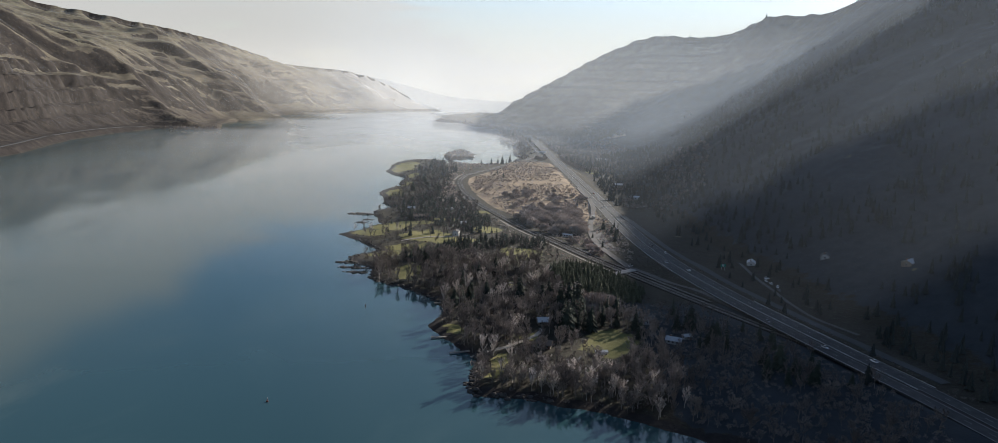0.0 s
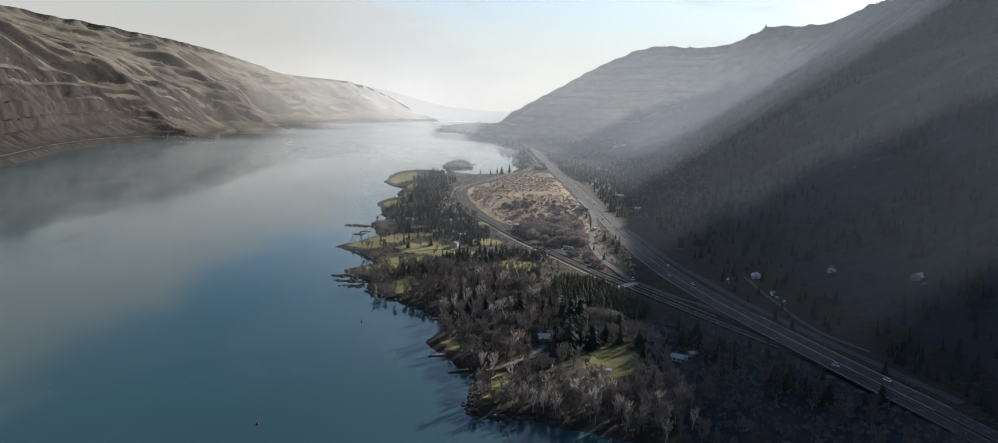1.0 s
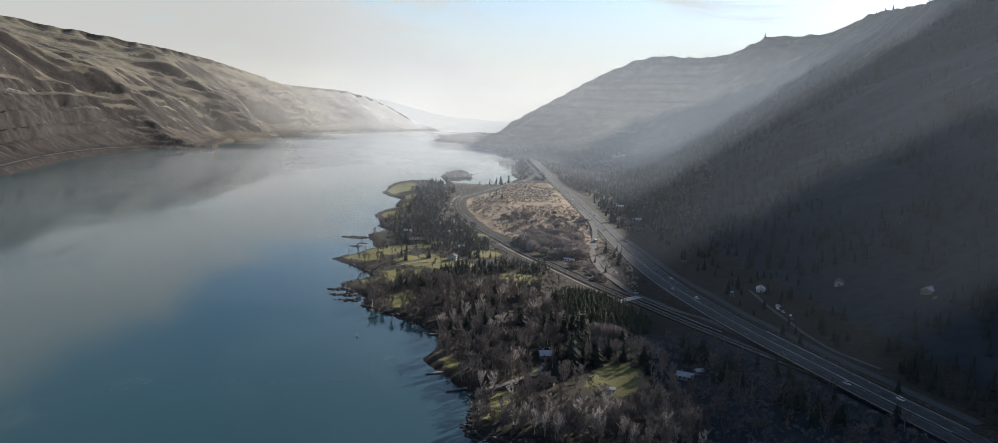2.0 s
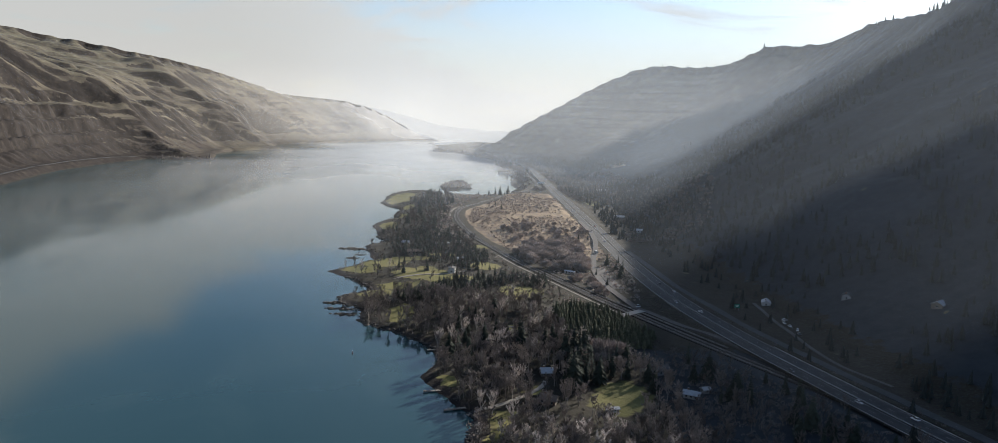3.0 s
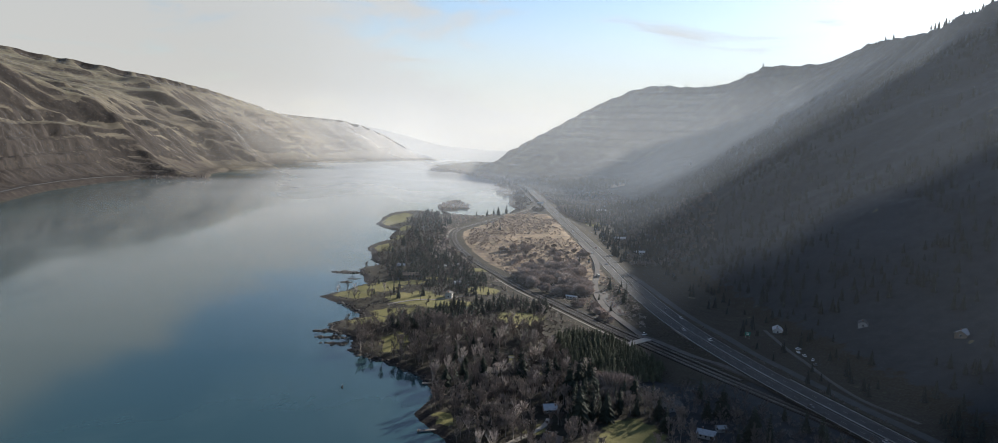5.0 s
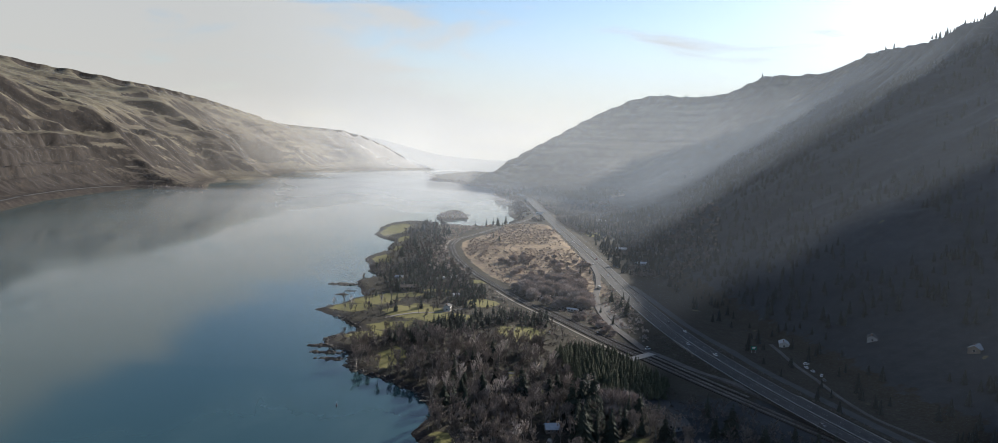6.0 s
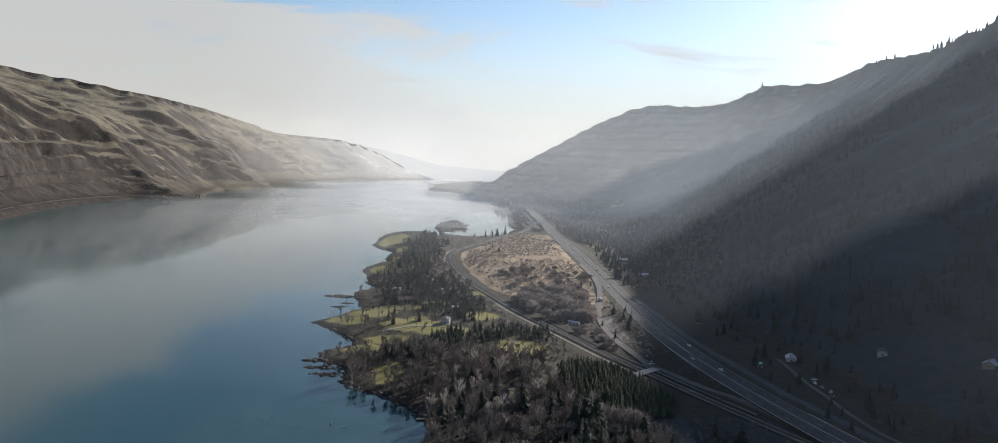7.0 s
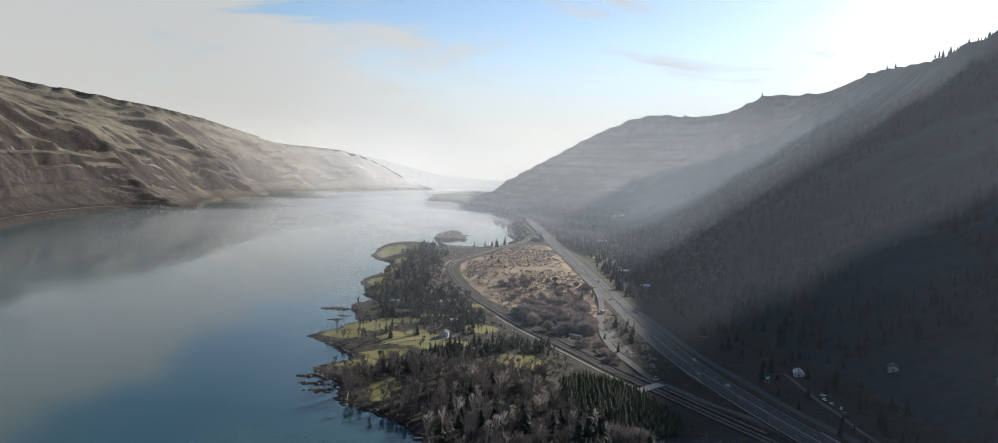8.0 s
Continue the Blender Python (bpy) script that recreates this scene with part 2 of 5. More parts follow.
HIGHWAY_LINE, RAIL_LINE = spline(HIGHWAY, 14), spline(RAIL, 14)


def smooth(lo, hi, v):
    s = np.clip((v - lo) / (hi - lo), 0, 1)
    return s * s * (3 - 2 * s)


def crest_height(x, y, crest):
    """Height of the crest next to each place, and the distance to it."""
    w, z, best = np.zeros(x.shape), np.zeros(x.shape), np.full(x.shape, 1e18)
    for cx, cy, cz in crest:
        d2 = (x - cx) ** 2 + (y - cy) ** 2
        best = np.minimum(best, d2)
        k = 1.0 / (d2 + 5000.0) ** 2.5
        w, z = w + k, z + k * cz
    return z / w, np.sqrt(best)


def shore_distances(x, y):
    """Signed distance inland from the right and the left bank; water is negative."""
    wob = fbm(x, y, 34, 3, 5) * 15 * (0.45 + 0.55 * smooth(480, 620, y)) + fbm(x, y, 11, 2, 9) * 5
    right = np.where(inside(x, y, SHORE), 1, -1) * segment_distance(x, y, SHORE)[0] + wob
    islet = 26 + fbm(x, y, 20, 2, 3) * 16 - np.hypot((x + 98) * 0.75, (y - 1610) * 0.24)
    right = np.maximum(right, islet)
    for cx, cy, rx, ry in ((-164, 803, 13, 5), (-128, 574, 8, 3), (-123, 558, 8, 2.5), (-115, 543, 8, 2.5), (-150, 770, 9, 3), (-154, 752, 8, 3)):
        rock = (1 - np.hypot((x - cx) / rx, (y - cy) / ry)) * 4 + fbm(x, y, 7, 2, 12) * 3
        right = np.maximum(right, rock)
    left = np.where(inside(x, y, LEFT_SHORE), 1, -1) * segment_distance(x, y, LEFT_SHORE)[0] + fbm(x, y, 60, 3, 7) * 16
    return right, left


def terrain(x, y):
    """Height of the ground at each place (arrays of metres)."""
    right, left = shore_distances(x, y)
    # low land of the right bank
    z = np.where(right > 0, 0.2 + 1.7 * smooth(0, 6, right) + 3.6 * smooth(4, 60, right), np.maximum(right * 0.18, -6.0))
    z = z + np.where(right > 0, fbm(x, y, 45, 4, 21) * 2.6 * smooth(0, 30, right), 0)
    z = z + 5.0 * smooth(60, 0, np.abs(np.hypot((x - 55) * 0.9, (y - 1150) * 0.28)) - 40) * (right > 0)
    z = z + 7.0 * smooth(26, 0, np.abs(y - 1322 - 0.6 * x)) * smooth(-70, -10, x) * (1 - smooth(100, 122, x)) * (right > 0)
    # right mountain between its foot and its crest
    fd, _, fs = segment_distance(x, y, RIGHT_FOOT)
    cz, cd = crest_height(x, y, CREST_R)
    fd = fd * np.where(fs > 0, 1, 0)
    _, _, cs = segment_distance(x, y, CREST_R)
    r = np.where(cs > 0, 1.0, fd / (fd + cd + 1e-6))
    gully = fbm(x + 0.35 * y, y, 240, 5, 33) * 95 * np.sin(np.pi * np.clip(r, 0, 1)) ** 0.8
    hollow = smooth(1080, 1500, y)
    gully = gully * (1 - 0.35 * hollow)
    up = (cz - 6) * ((0.22 - 0.1 * hollow) * r + (0.78 + 0.1 * hollow) * r ** (1.12 + 0.85 * hollow)) + gully + fbm(x, y, 40, 3, 41) * 7 * smooth(0.02, 0.2, r)
    up = up - np.where(cs > 0, cd * 0.12, 0)
    z = np.where((fs > 0) & (right > 0), z + np.maximum(up, 0), z)
    # left hills
    cz, cd = crest_height(x, y, CREST_L)
    _, _, cs = segment_distance(x, y, CREST_L)
    ld = np.maximum(left, 0)
    r = np.where(cs < 0, 1.0, ld / (ld + cd + 1e-6))
    tall = cz / 430.0
    prof = tall * (9 * smooth(0, 18, ld) + 130 * smooth(30, 230, ld) + 80 * smooth(210, 420, ld))
    low = cz * (0.3 * r + 0.7 * r ** 1.4)
    hill = np.maximum(np.minimum(prof + low * 0.45, cz * (0.45 + 0.55 * r)), low)
    hill = np.where(cs < 0, cz - cd * 0.05, hill)
    hill = hill * (1 - 0.55 * smooth(0, 1.2, 1.8 - np.hypot((x + 960) / 130, (y - 2170) / 230)))
    # rounded grassy spurs running down to the river, with brushy draws between them
    ease = 1 - 0.55 * smooth(2700, 3800, y)
    u, v = y - x * 0.8, x + y * 0.8
    bend = fbm(x, y, 700, 2, 50) * 260
    spur = np.maximum(np.abs(fbm(u + bend, v * 0.25, 330, 2, 51)) * 1.9 + np.abs(fbm(u + bend * 0.8, v * 0.3, 130, 2, 52)) * 1.0 - 0.42, -0.10)
    mid = np.sin(np.pi * np.clip(r * 0.9 + 0.04, 0, 1)) ** 0.8 * (1 - smooth(0.72, 0.97, r))
    hill = hill + (spur * 120 * ease + (np.abs(fbm(u + bend * 0.5, v * 0.35, 58, 2, 53)) - 0.16) * (52 + 40 * smooth(260, 120, hill)) + fbm(x, y, 150, 3, 55) * 22) * tall * mid * smooth(15, 190, ld)
    # basalt ledges low on the hill
    ledge = hill / 34.0 + fbm(x, y, 420, 2, 58) * 0.8
    share = ledge - np.floor(ledge)
    cliff = (smooth(0.70, 0.90, share) - share) * 34
    band = smooth(30, 80, hill) * (1 - smooth(165, 225, hill)) * (1 - smooth(1650, 2300, y)) * (0.5 + 0.5 * smooth(-0.22, 0.0, fbm(x, y, 380, 2, 60)))
    hill = hill + cliff * band * 1.2 + cliff * 0.22 * smooth(0.02, 0.1, fbm(x, y, 300, 3, 61)) * smooth(60, 120, ld) * tall * (1 - band)
    rough = np.abs(fbm(u, v * 0.4, 64, 3, 62)) * 24 - 4
    hill = hill + rough * smooth(15, 70, ld) * (1 - smooth(110, 230, hill)) * tall * (1 - 0.5 * smooth(2400, 3400, y)) + (np.abs(fbm(x, y, 18, 2, 63)) * 15 - 3) * band
    hill = hill + fbm(x, y, 40, 3, 64) * 5 * mid
    z = np.where(left > 0, np.maximum(0.5 + hill, 0.3), z)
    z = np.where((left <= 0) & (right <= 0), np.maximum(np.maximum(right, left) * 0.18, -6.0), z)
    # beds of the highway and of the railway
    for line, half, level in ((HIGHWAY_LINE, 13, 8.0), (RAIL_LINE, 10, 5.5)):
        d, _, _ = segment_distance(x, y, line)
        k = 1 - smooth(half, half + 14, d)
        z = np.where(right > 0, z * (1 - k) + level * k, z)
    return z


def uneven(*spans):
    """Grid lines: spans of (from, to, step), each going on where the last ended."""
    out = []
    for a, b, step in spans:
        out += list(np.linspace(a, b, max(2, int(round((b - a) / step)) + 1))[:-1])
    return np.array(out + [spans[-1][1]])


def sheet(name, xs, ys, height, material):
    gx, gy = np.meshgrid(xs, ys)
    gz = height(gx, gy)
    nx, ny = len(xs), len(ys)
    me = bpy.data.meshes.new(name)
    co = np.stack([gx, gy, gz], -1).reshape(-1, 3)
    i = (np.arange(ny - 1)[:, None] * nx + np.arange(nx - 1)[None, :]).ravel()
    quads = np.stack([i, i + 1, i + nx + 1, i + nx], 1)
    me.vertices.add(len(co))
    me.vertices.foreach_set("co", co.ravel())
    me.loops.add(quads.size)
    me.loops.foreach_set("vertex_index", quads.ravel())
    me.polygons.add(len(quads))
    me.polygons.foreach_set("loop_start", np.arange(len(quads)) * 4)
    me.polygons.foreach_set("use_smooth", np.ones(len(quads), bool))
    me.update()
    me.materials.append(material)
    return new(name, me), gx, gy, gz


def cover(me, name, values):
    a = me.attributes.new(name, "FLOAT", "POINT")
    a.data.foreach_set("value", np.ascontiguousarray(values, np.float32).ravel())


def blob(x, y, cx, cy, rx, ry, turn=0.0):
    c, s = math.cos(radians(turn)), math.sin(radians(turn))
    u, v = (x - cx) * c + (y - cy) * s, -(x - cx) * s + (y - cy) * c
    return np.clip(1.5 - np.hypot(u / rx, v / ry), 0, 1)


LAWNS = [(69, 391, 16, 24, -20), (6, 364, 11, 10, 0), (0, 345, 5, 6, 0), (22, 614, 19, 25, 10), (-73, 542, 10, 22, 0), (-103, 606, 15, 16, 0), (-71, 675, 26, 26, 0), (-117, 718, 24, 22, 0), (-98, 742, 26, 12, 0), (-11, 720, 15, 16, 0), (-180, 1290, 22, 85, 0), (-150, 967, 14, 28, 0), (-148, 1070, 9, 26, 0), (24, 480, 7, 6, 0), (-150, 1170, 8, 26, 0), (20, 398, 7, 6, 0), (-28, 412, 8, 9, 0), (14, 512, 8, 5, 0), (-20, 820, 12, 10, 0), (178, 1330, 15, 42, 0), (-42, 655, 26, 13, 15), (-130, 690, 18, 16, 0), (-86, 630, 20, 12, 20), (-60, 765, 14, 8, 0)]

xs = uneven((-3600, -2400, 100), (-2400, -1900, 25), (-1900, -1230, 10), (-1230, -860, 5), (-860, -220, 40), (-220, 420, 4), (420, 1000, 9), (1000, 1500, 30), (1500, 3600, 150))
ys = uneven((-1500, 200, 60), (200, 1500, 4), (1500, 1700, 6), (1700, 3300, 10), (3300, 4850, 22))
ground, gx, gy, gz = sheet("ground", xs, ys, terrain, ground_material())
tagged(ground, "river valley ground with lawns, dry meadow, rock and wooded slopes", "ground", kind="structure")


def paint_cover():
    right, left = shore_distances(gx, gy)
    fd, _, fs = segment_distance(gx, gy, RIGHT_FOOT)
    lawn = np.zeros(gx.shape)
    for cx, cy, rx, ry, turn in LAWNS:
        lawn = np.maximum(lawn, blob(gx, gy, cx, cy, rx, ry, turn))
    rd, _, rs = segment_distance(gx, gy, RAIL_LINE)
    hd, _, hs = segment_distance(gx, gy, HIGHWAY_LINE)
    meadow = smooth(660, 900, gy + fbm(gx, gy, 80, 3, 71) * 160) * (1 - smooth(1370, 1440, gy)) * (rs > 0) * (hs < 0) * smooth(10, 18, rd) * smooth(13, 20, hd)
    for cx, cy, rx, ry in ((349, 2079, 17, 60), (362, 2150, 10, 30)):
        meadow = np.maximum(meadow, blob(gx, gy, cx, cy, rx, ry))
    steep = np.hypot(np.gradient(gz, axis=1) / np.gradient(gx, axis=1), np.gradient(gz, axis=0) / np.gradient(gy, axis=0))
    rock = np.where(right > -3, 1 - smooth(3, 9, right), 0) + np.where(left > 0, smooth(0.75, 1.1, steep), 0)
    rock = np.where(left > 0, rock * 0.8 + (0.25 + 0.35 * (1 - smooth(1900, 2500, gy))) * (1 - smooth(60, 260, left)) + 0.5 * (1 - smooth(1600, 2200, gy)) * (1 - smooth(110, 210, gz)), rock)
    # far, upper slope gets the paler dry-grass cover, partly standing in for haze
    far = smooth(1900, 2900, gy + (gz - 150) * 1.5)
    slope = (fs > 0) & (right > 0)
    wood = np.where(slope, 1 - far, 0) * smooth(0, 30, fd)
    # same dark cover on the flat's east side, painting in the mountain's shade
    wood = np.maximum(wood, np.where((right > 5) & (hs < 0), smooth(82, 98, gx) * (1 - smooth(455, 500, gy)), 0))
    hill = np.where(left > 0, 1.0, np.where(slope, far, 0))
    # pale grass on upper spurs and flat ledges, with their sunlit look painted in
    pale = np.where(left > 0, 0.42 * smooth(150, 260, gz) + 0.5 * (1 - smooth(0.2, 0.42, steep)) * smooth(40, 80, gz), 0)
    for name, v in (("lawn", lawn * (right > 5)), ("meadow", meadow * (right > 5)), ("rock", rock), ("wood", wood), ("hill", hill), ("pale", pale)):
        cover(ground.data, name, v)


paint_cover()

wx, wy = np.array([-3600.0, 3600.0]), np.array([-1500.0, 4850.0])
river, _, _, _ = sheet("river", wx, wy, lambda x, y: 0 * x, water_material())
tagged(river, "wide calm grey-blue river with soft sky reflections", "river", kind="structure")


# ---- haze sheets and glowing distance ----
def haze_sheet_material(name, through_light, tone):
    """Translucent sheet standing in for haze: lets most of the view through and scatters the light that falls on it,
    from either side.
    """
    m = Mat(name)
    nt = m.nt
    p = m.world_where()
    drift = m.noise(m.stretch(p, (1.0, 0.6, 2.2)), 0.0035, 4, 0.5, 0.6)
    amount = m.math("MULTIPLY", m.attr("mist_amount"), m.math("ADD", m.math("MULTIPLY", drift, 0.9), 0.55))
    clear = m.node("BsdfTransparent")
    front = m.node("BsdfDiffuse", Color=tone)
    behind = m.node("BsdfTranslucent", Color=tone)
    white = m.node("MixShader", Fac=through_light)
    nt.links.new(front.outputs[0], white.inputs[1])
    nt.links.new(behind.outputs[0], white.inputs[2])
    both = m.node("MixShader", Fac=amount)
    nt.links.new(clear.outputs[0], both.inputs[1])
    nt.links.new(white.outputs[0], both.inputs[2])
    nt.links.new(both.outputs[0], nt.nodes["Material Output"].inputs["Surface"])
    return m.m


# blue and warm haze tints are put into the sheets' colours
HAZE_SHEET, BLUE_HAZE_SHEET, WARM_HAZE_SHEET = haze_sheet_material("thin_haze_sheet", 0.4, (0.88, 0.875, 0.865)), haze_sheet_material("blue_tinted_haze_sheet", 0.85, (0.74, 0.85, 1.0)), haze_sheet_material("warm_tinted_haze_sheet", 0.85, (0.90, 0.875, 0.835))


def haze_layer(name, label, xs_, ys_, lift, density):
    """A translucent sheet imitating haze, following the slope at the height `lift`, where it has any amount."""
    ob, x, y, z = sheet(name, xs_, ys_, lambda a, b: np.maximum(terrain(a, b), 0) + lift(a, b), HAZE_SHEET)
    d = density(x, y, z)
    cover(ob.data, "mist_amount", d)
    bm = bmesh.new()
    bm.from_mesh(ob.data)
    thin = [v for v, k in zip(bm.verts, d.ravel()) if k < 0.006]
    bmesh.ops.delete(bm, geom=thin, context="VERTS")
    bm.to_mesh(ob.data)
    bm.free()
    return tagged(ob, label, "mist", kind="stuff")


def valley_lift(x, y):
    return 15.0 + 0 * x


def valley_density(x, y, z):
    right, left = shore_distances(x, y)
    fd, _, fs = segment_distance(x, y, RIGHT_FOOT)
    low = 1 - smooth(0, 110, np.where(fs > 0, fd, 0))
    # sheet amount grows with y, painting in haze and brightening the water
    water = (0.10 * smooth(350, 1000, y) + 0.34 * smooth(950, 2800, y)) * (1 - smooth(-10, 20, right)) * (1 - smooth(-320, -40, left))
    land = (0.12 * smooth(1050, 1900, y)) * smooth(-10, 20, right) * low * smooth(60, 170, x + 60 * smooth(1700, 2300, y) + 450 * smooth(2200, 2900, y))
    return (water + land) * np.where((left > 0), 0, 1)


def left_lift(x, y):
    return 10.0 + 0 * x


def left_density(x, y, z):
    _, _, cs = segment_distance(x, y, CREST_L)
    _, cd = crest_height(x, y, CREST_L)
    # amount painted by y, like haze building up with distance
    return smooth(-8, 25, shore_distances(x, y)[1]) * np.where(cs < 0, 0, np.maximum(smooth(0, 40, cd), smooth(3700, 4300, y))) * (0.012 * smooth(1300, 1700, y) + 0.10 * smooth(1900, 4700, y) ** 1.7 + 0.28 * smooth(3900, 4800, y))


haze_layer("valley_haze_sheet", "low translucent sheet imitating haze, brightening river and valley floor", uneven((-1000, 520, 20)), uneven((350, 4830, 30)), valley_lift, valley_density)
haze_layer("hill_haze_sheet", "translucent sheet imitating haze that thickens over the distant hills", uneven((-2100, -380, 20)), uneven((1300, 4840, 30)), left_lift, left_density)


def haze_sheet(y0, x0, x1, tall, soft, share, kind):
    """An upright translucent sheet imitating haze across the valley, thin near the ground and at its top."""
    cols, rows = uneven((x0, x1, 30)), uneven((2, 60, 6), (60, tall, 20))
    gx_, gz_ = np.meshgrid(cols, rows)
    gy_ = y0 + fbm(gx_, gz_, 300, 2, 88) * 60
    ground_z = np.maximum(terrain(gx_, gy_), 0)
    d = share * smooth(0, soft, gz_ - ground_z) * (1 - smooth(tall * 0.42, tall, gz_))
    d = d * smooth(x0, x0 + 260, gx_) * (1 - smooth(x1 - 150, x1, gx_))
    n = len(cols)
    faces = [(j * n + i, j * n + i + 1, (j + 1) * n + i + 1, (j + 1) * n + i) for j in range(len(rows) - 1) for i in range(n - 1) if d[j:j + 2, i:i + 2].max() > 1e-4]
    me = bpy.data.meshes.new("haze_sheet")
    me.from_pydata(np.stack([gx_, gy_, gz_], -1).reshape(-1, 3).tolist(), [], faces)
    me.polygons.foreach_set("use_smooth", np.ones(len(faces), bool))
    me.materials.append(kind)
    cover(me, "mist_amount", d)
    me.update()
    tagged(new("haze_sheet", me), "upright translucent sheet imitating haze across the valley", "haze", kind="stuff")


# near sheets lift the shaded slope's tone, far ones pale the distance
for y0, x0, x1, tall, soft, share, kind in ((300, 20, 800, 400, 130, 0.027, BLUE_HAZE_SHEET), (560, -260, 900, 480, 70, 0.022, BLUE_HAZE_SHEET), (1050, -420, 1000, 560, 60, 0.058, BLUE_HAZE_SHEET), (1500, -450, 1000, 470, 70, 0.070, BLUE_HAZE_SHEET), (2000, -450, 950, 400, 80, 0.050, WARM_HAZE_SHEET),
                                            (2250, -2000, -420, 420, 70, 0.026, WARM_HAZE_SHEET), (3150, -2000, 900, 400, 90, 0.10, WARM_HAZE_SHEET)):
    haze_sheet(y0, x0, x1, tall, soft, share, kind)


def hazy_glow_material():
    m = Mat("glowing_distant_hills")
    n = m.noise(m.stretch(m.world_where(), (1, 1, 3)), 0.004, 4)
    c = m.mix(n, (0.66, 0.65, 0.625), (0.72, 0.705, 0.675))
    # emission stands in for the bright haze over the far hills
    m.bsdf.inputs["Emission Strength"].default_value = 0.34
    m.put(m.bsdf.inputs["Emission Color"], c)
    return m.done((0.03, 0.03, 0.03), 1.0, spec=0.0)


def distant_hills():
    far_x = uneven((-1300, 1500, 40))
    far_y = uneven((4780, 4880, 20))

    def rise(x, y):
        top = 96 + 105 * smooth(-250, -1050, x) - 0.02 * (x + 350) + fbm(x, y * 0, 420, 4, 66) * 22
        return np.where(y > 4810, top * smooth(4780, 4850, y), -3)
    ob, _, _, _ = sheet("backdrop", far_x, far_y, rise, hazy_glow_material())
    tagged(ob, "distant hills backdrop with a glow standing in for haze", "hills", kind="structure")


distant_hills()

# ---- more materials ----
def grain_material(name, dark, light, scale, rough=0.9, vary=0.25, metal=0.0, bump=0.0, spec=0.3):
    """A plain surface with fine grain, larger stains and a slight difference from thing to thing."""
    m = Mat(name)
    p = m.where()
    fine, large = m.noise(p, scale, 5), m.noise(p, scale * 0.13, 3)
    c = m.mix(m.ramp(fine, 0.3, 0.7), dark, light)
    c = m.mix(m.math("MULTIPLY", m.ramp(large, 0.45, 0.75), 0.5), c, tuple(v * 0.6 for v in dark))
    own = m.node("ObjectInfo").outputs["Random"]
    c = m.mix(m.math("MULTIPLY", own, vary), c, tuple(min(1, v * 1.7) for v in light))
    normal = m.bump(fine, 0.5, bump) if bump else None
    return m.done(c, rough, normal, metal, spec)


def leaf_material(name, dark, light, vary=0.6):
    """Needles or twigs: colour differs from tree to tree and from sprig to sprig."""
    m = Mat(name)
    own = m.node("ObjectInfo").outputs["Random"]
    sprig = m.node("NewGeometry").outputs["Random Per Island"]
    own = m.math("POWER", own, 1.6)
    c = m.mix(m.math("ADD", m.math("MULTIPLY", own, vary), m.math("MULTIPLY", sprig, 1 - vary)), dark, light)
    return m.done(c, 0.85, spec=0.2)


BARK = grain_material("grey_bark", (0.07, 0.058, 0.05), (0.17, 0.145, 0.125), 3.0)
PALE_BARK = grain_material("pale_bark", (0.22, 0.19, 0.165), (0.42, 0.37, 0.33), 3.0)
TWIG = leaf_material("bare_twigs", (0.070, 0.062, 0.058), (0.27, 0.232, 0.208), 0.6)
# extra pale twigs: sunlit brightness is part of this colour
LIT_PALE_TWIG = leaf_material("lit_pale_twigs", (0.40, 0.355, 0.32), (0.70, 0.63, 0.57))
BUSH_TWIG = leaf_material("bush_twigs", (0.22, 0.185, 0.165), (0.56, 0.475, 0.42))
NEEDLE = leaf_material("dark_needles", (0.016, 0.023, 0.018), (0.052, 0.064, 0.046))
SLOPE_NEEDLE = leaf_material("slope_needles", (0.020, 0.026, 0.025), (0.042, 0.050, 0.046))
YOUNG_NEEDLE = leaf_material("young_needles", (0.034, 0.044, 0.026), (0.100, 0.112, 0.070))
ASPHALT = grain_material("worn_asphalt", (0.022, 0.0235, 0.026), (0.046, 0.047, 0.050), 0.25, 0.85)
LOT = grain_material("gravelly_asphalt", (0.045, 0.042, 0.041), (0.085, 0.079, 0.076), 0.3, 0.9)
GRAVEL = grain_material("pale_gravel", (0.13, 0.118, 0.105), (0.25, 0.23, 0.20), 0.9, 0.95)
BALLAST = grain_material("rail_ballast", (0.011, 0.0095, 0.009), (0.026, 0.022, 0.020), 1.2, 0.95)
SLEEPER = grain_material("sleeper_wood", (0.03, 0.025, 0.022), (0.07, 0.06, 0.05), 2.0)
STEEL = grain_material("worn_rail_steel", (0.20, 0.19, 0.185), (0.36, 0.35, 0.34), 2.0, 0.35, 0.2, 0.8)
ZINC = grain_material("galvanised_steel", (0.33, 0.34, 0.35), (0.5, 0.5, 0.5), 2.0, 0.5, 0.2, 0.6)
PAINT_LINE = grain_material("road_paint", (0.16, 0.16, 0.155), (0.27, 0.27, 0.26), 1.0, 0.8)
CONCRETE = grain_material("weathered_concrete", (0.13, 0.126, 0.12), (0.23, 0.22, 0.21), 1.0, 0.9)
WHITE_WALL = grain_material("white_siding", (0.30, 0.30, 0.29), (0.44, 0.44, 0.42), 1.0, 0.7)
TAN_WALL = grain_material("tan_siding", (0.13, 0.11, 0.09), (0.22, 0.19, 0.16), 1.0, 0.8)
GREY_WALL = grain_material("grey_siding", (0.20, 0.205, 0.21), (0.32, 0.32, 0.32), 1.0, 0.8)
DARK_ROOF = grain_material("dark_shingle_roof", (0.035, 0.035, 0.037), (0.09, 0.088, 0.086), 2.5, 0.9)
METAL_ROOF = grain_material("pale_metal_roof", (0.26, 0.265, 0.27), (0.42, 0.425, 0.43), 0.6, 0.5, 0.2, 0.3)
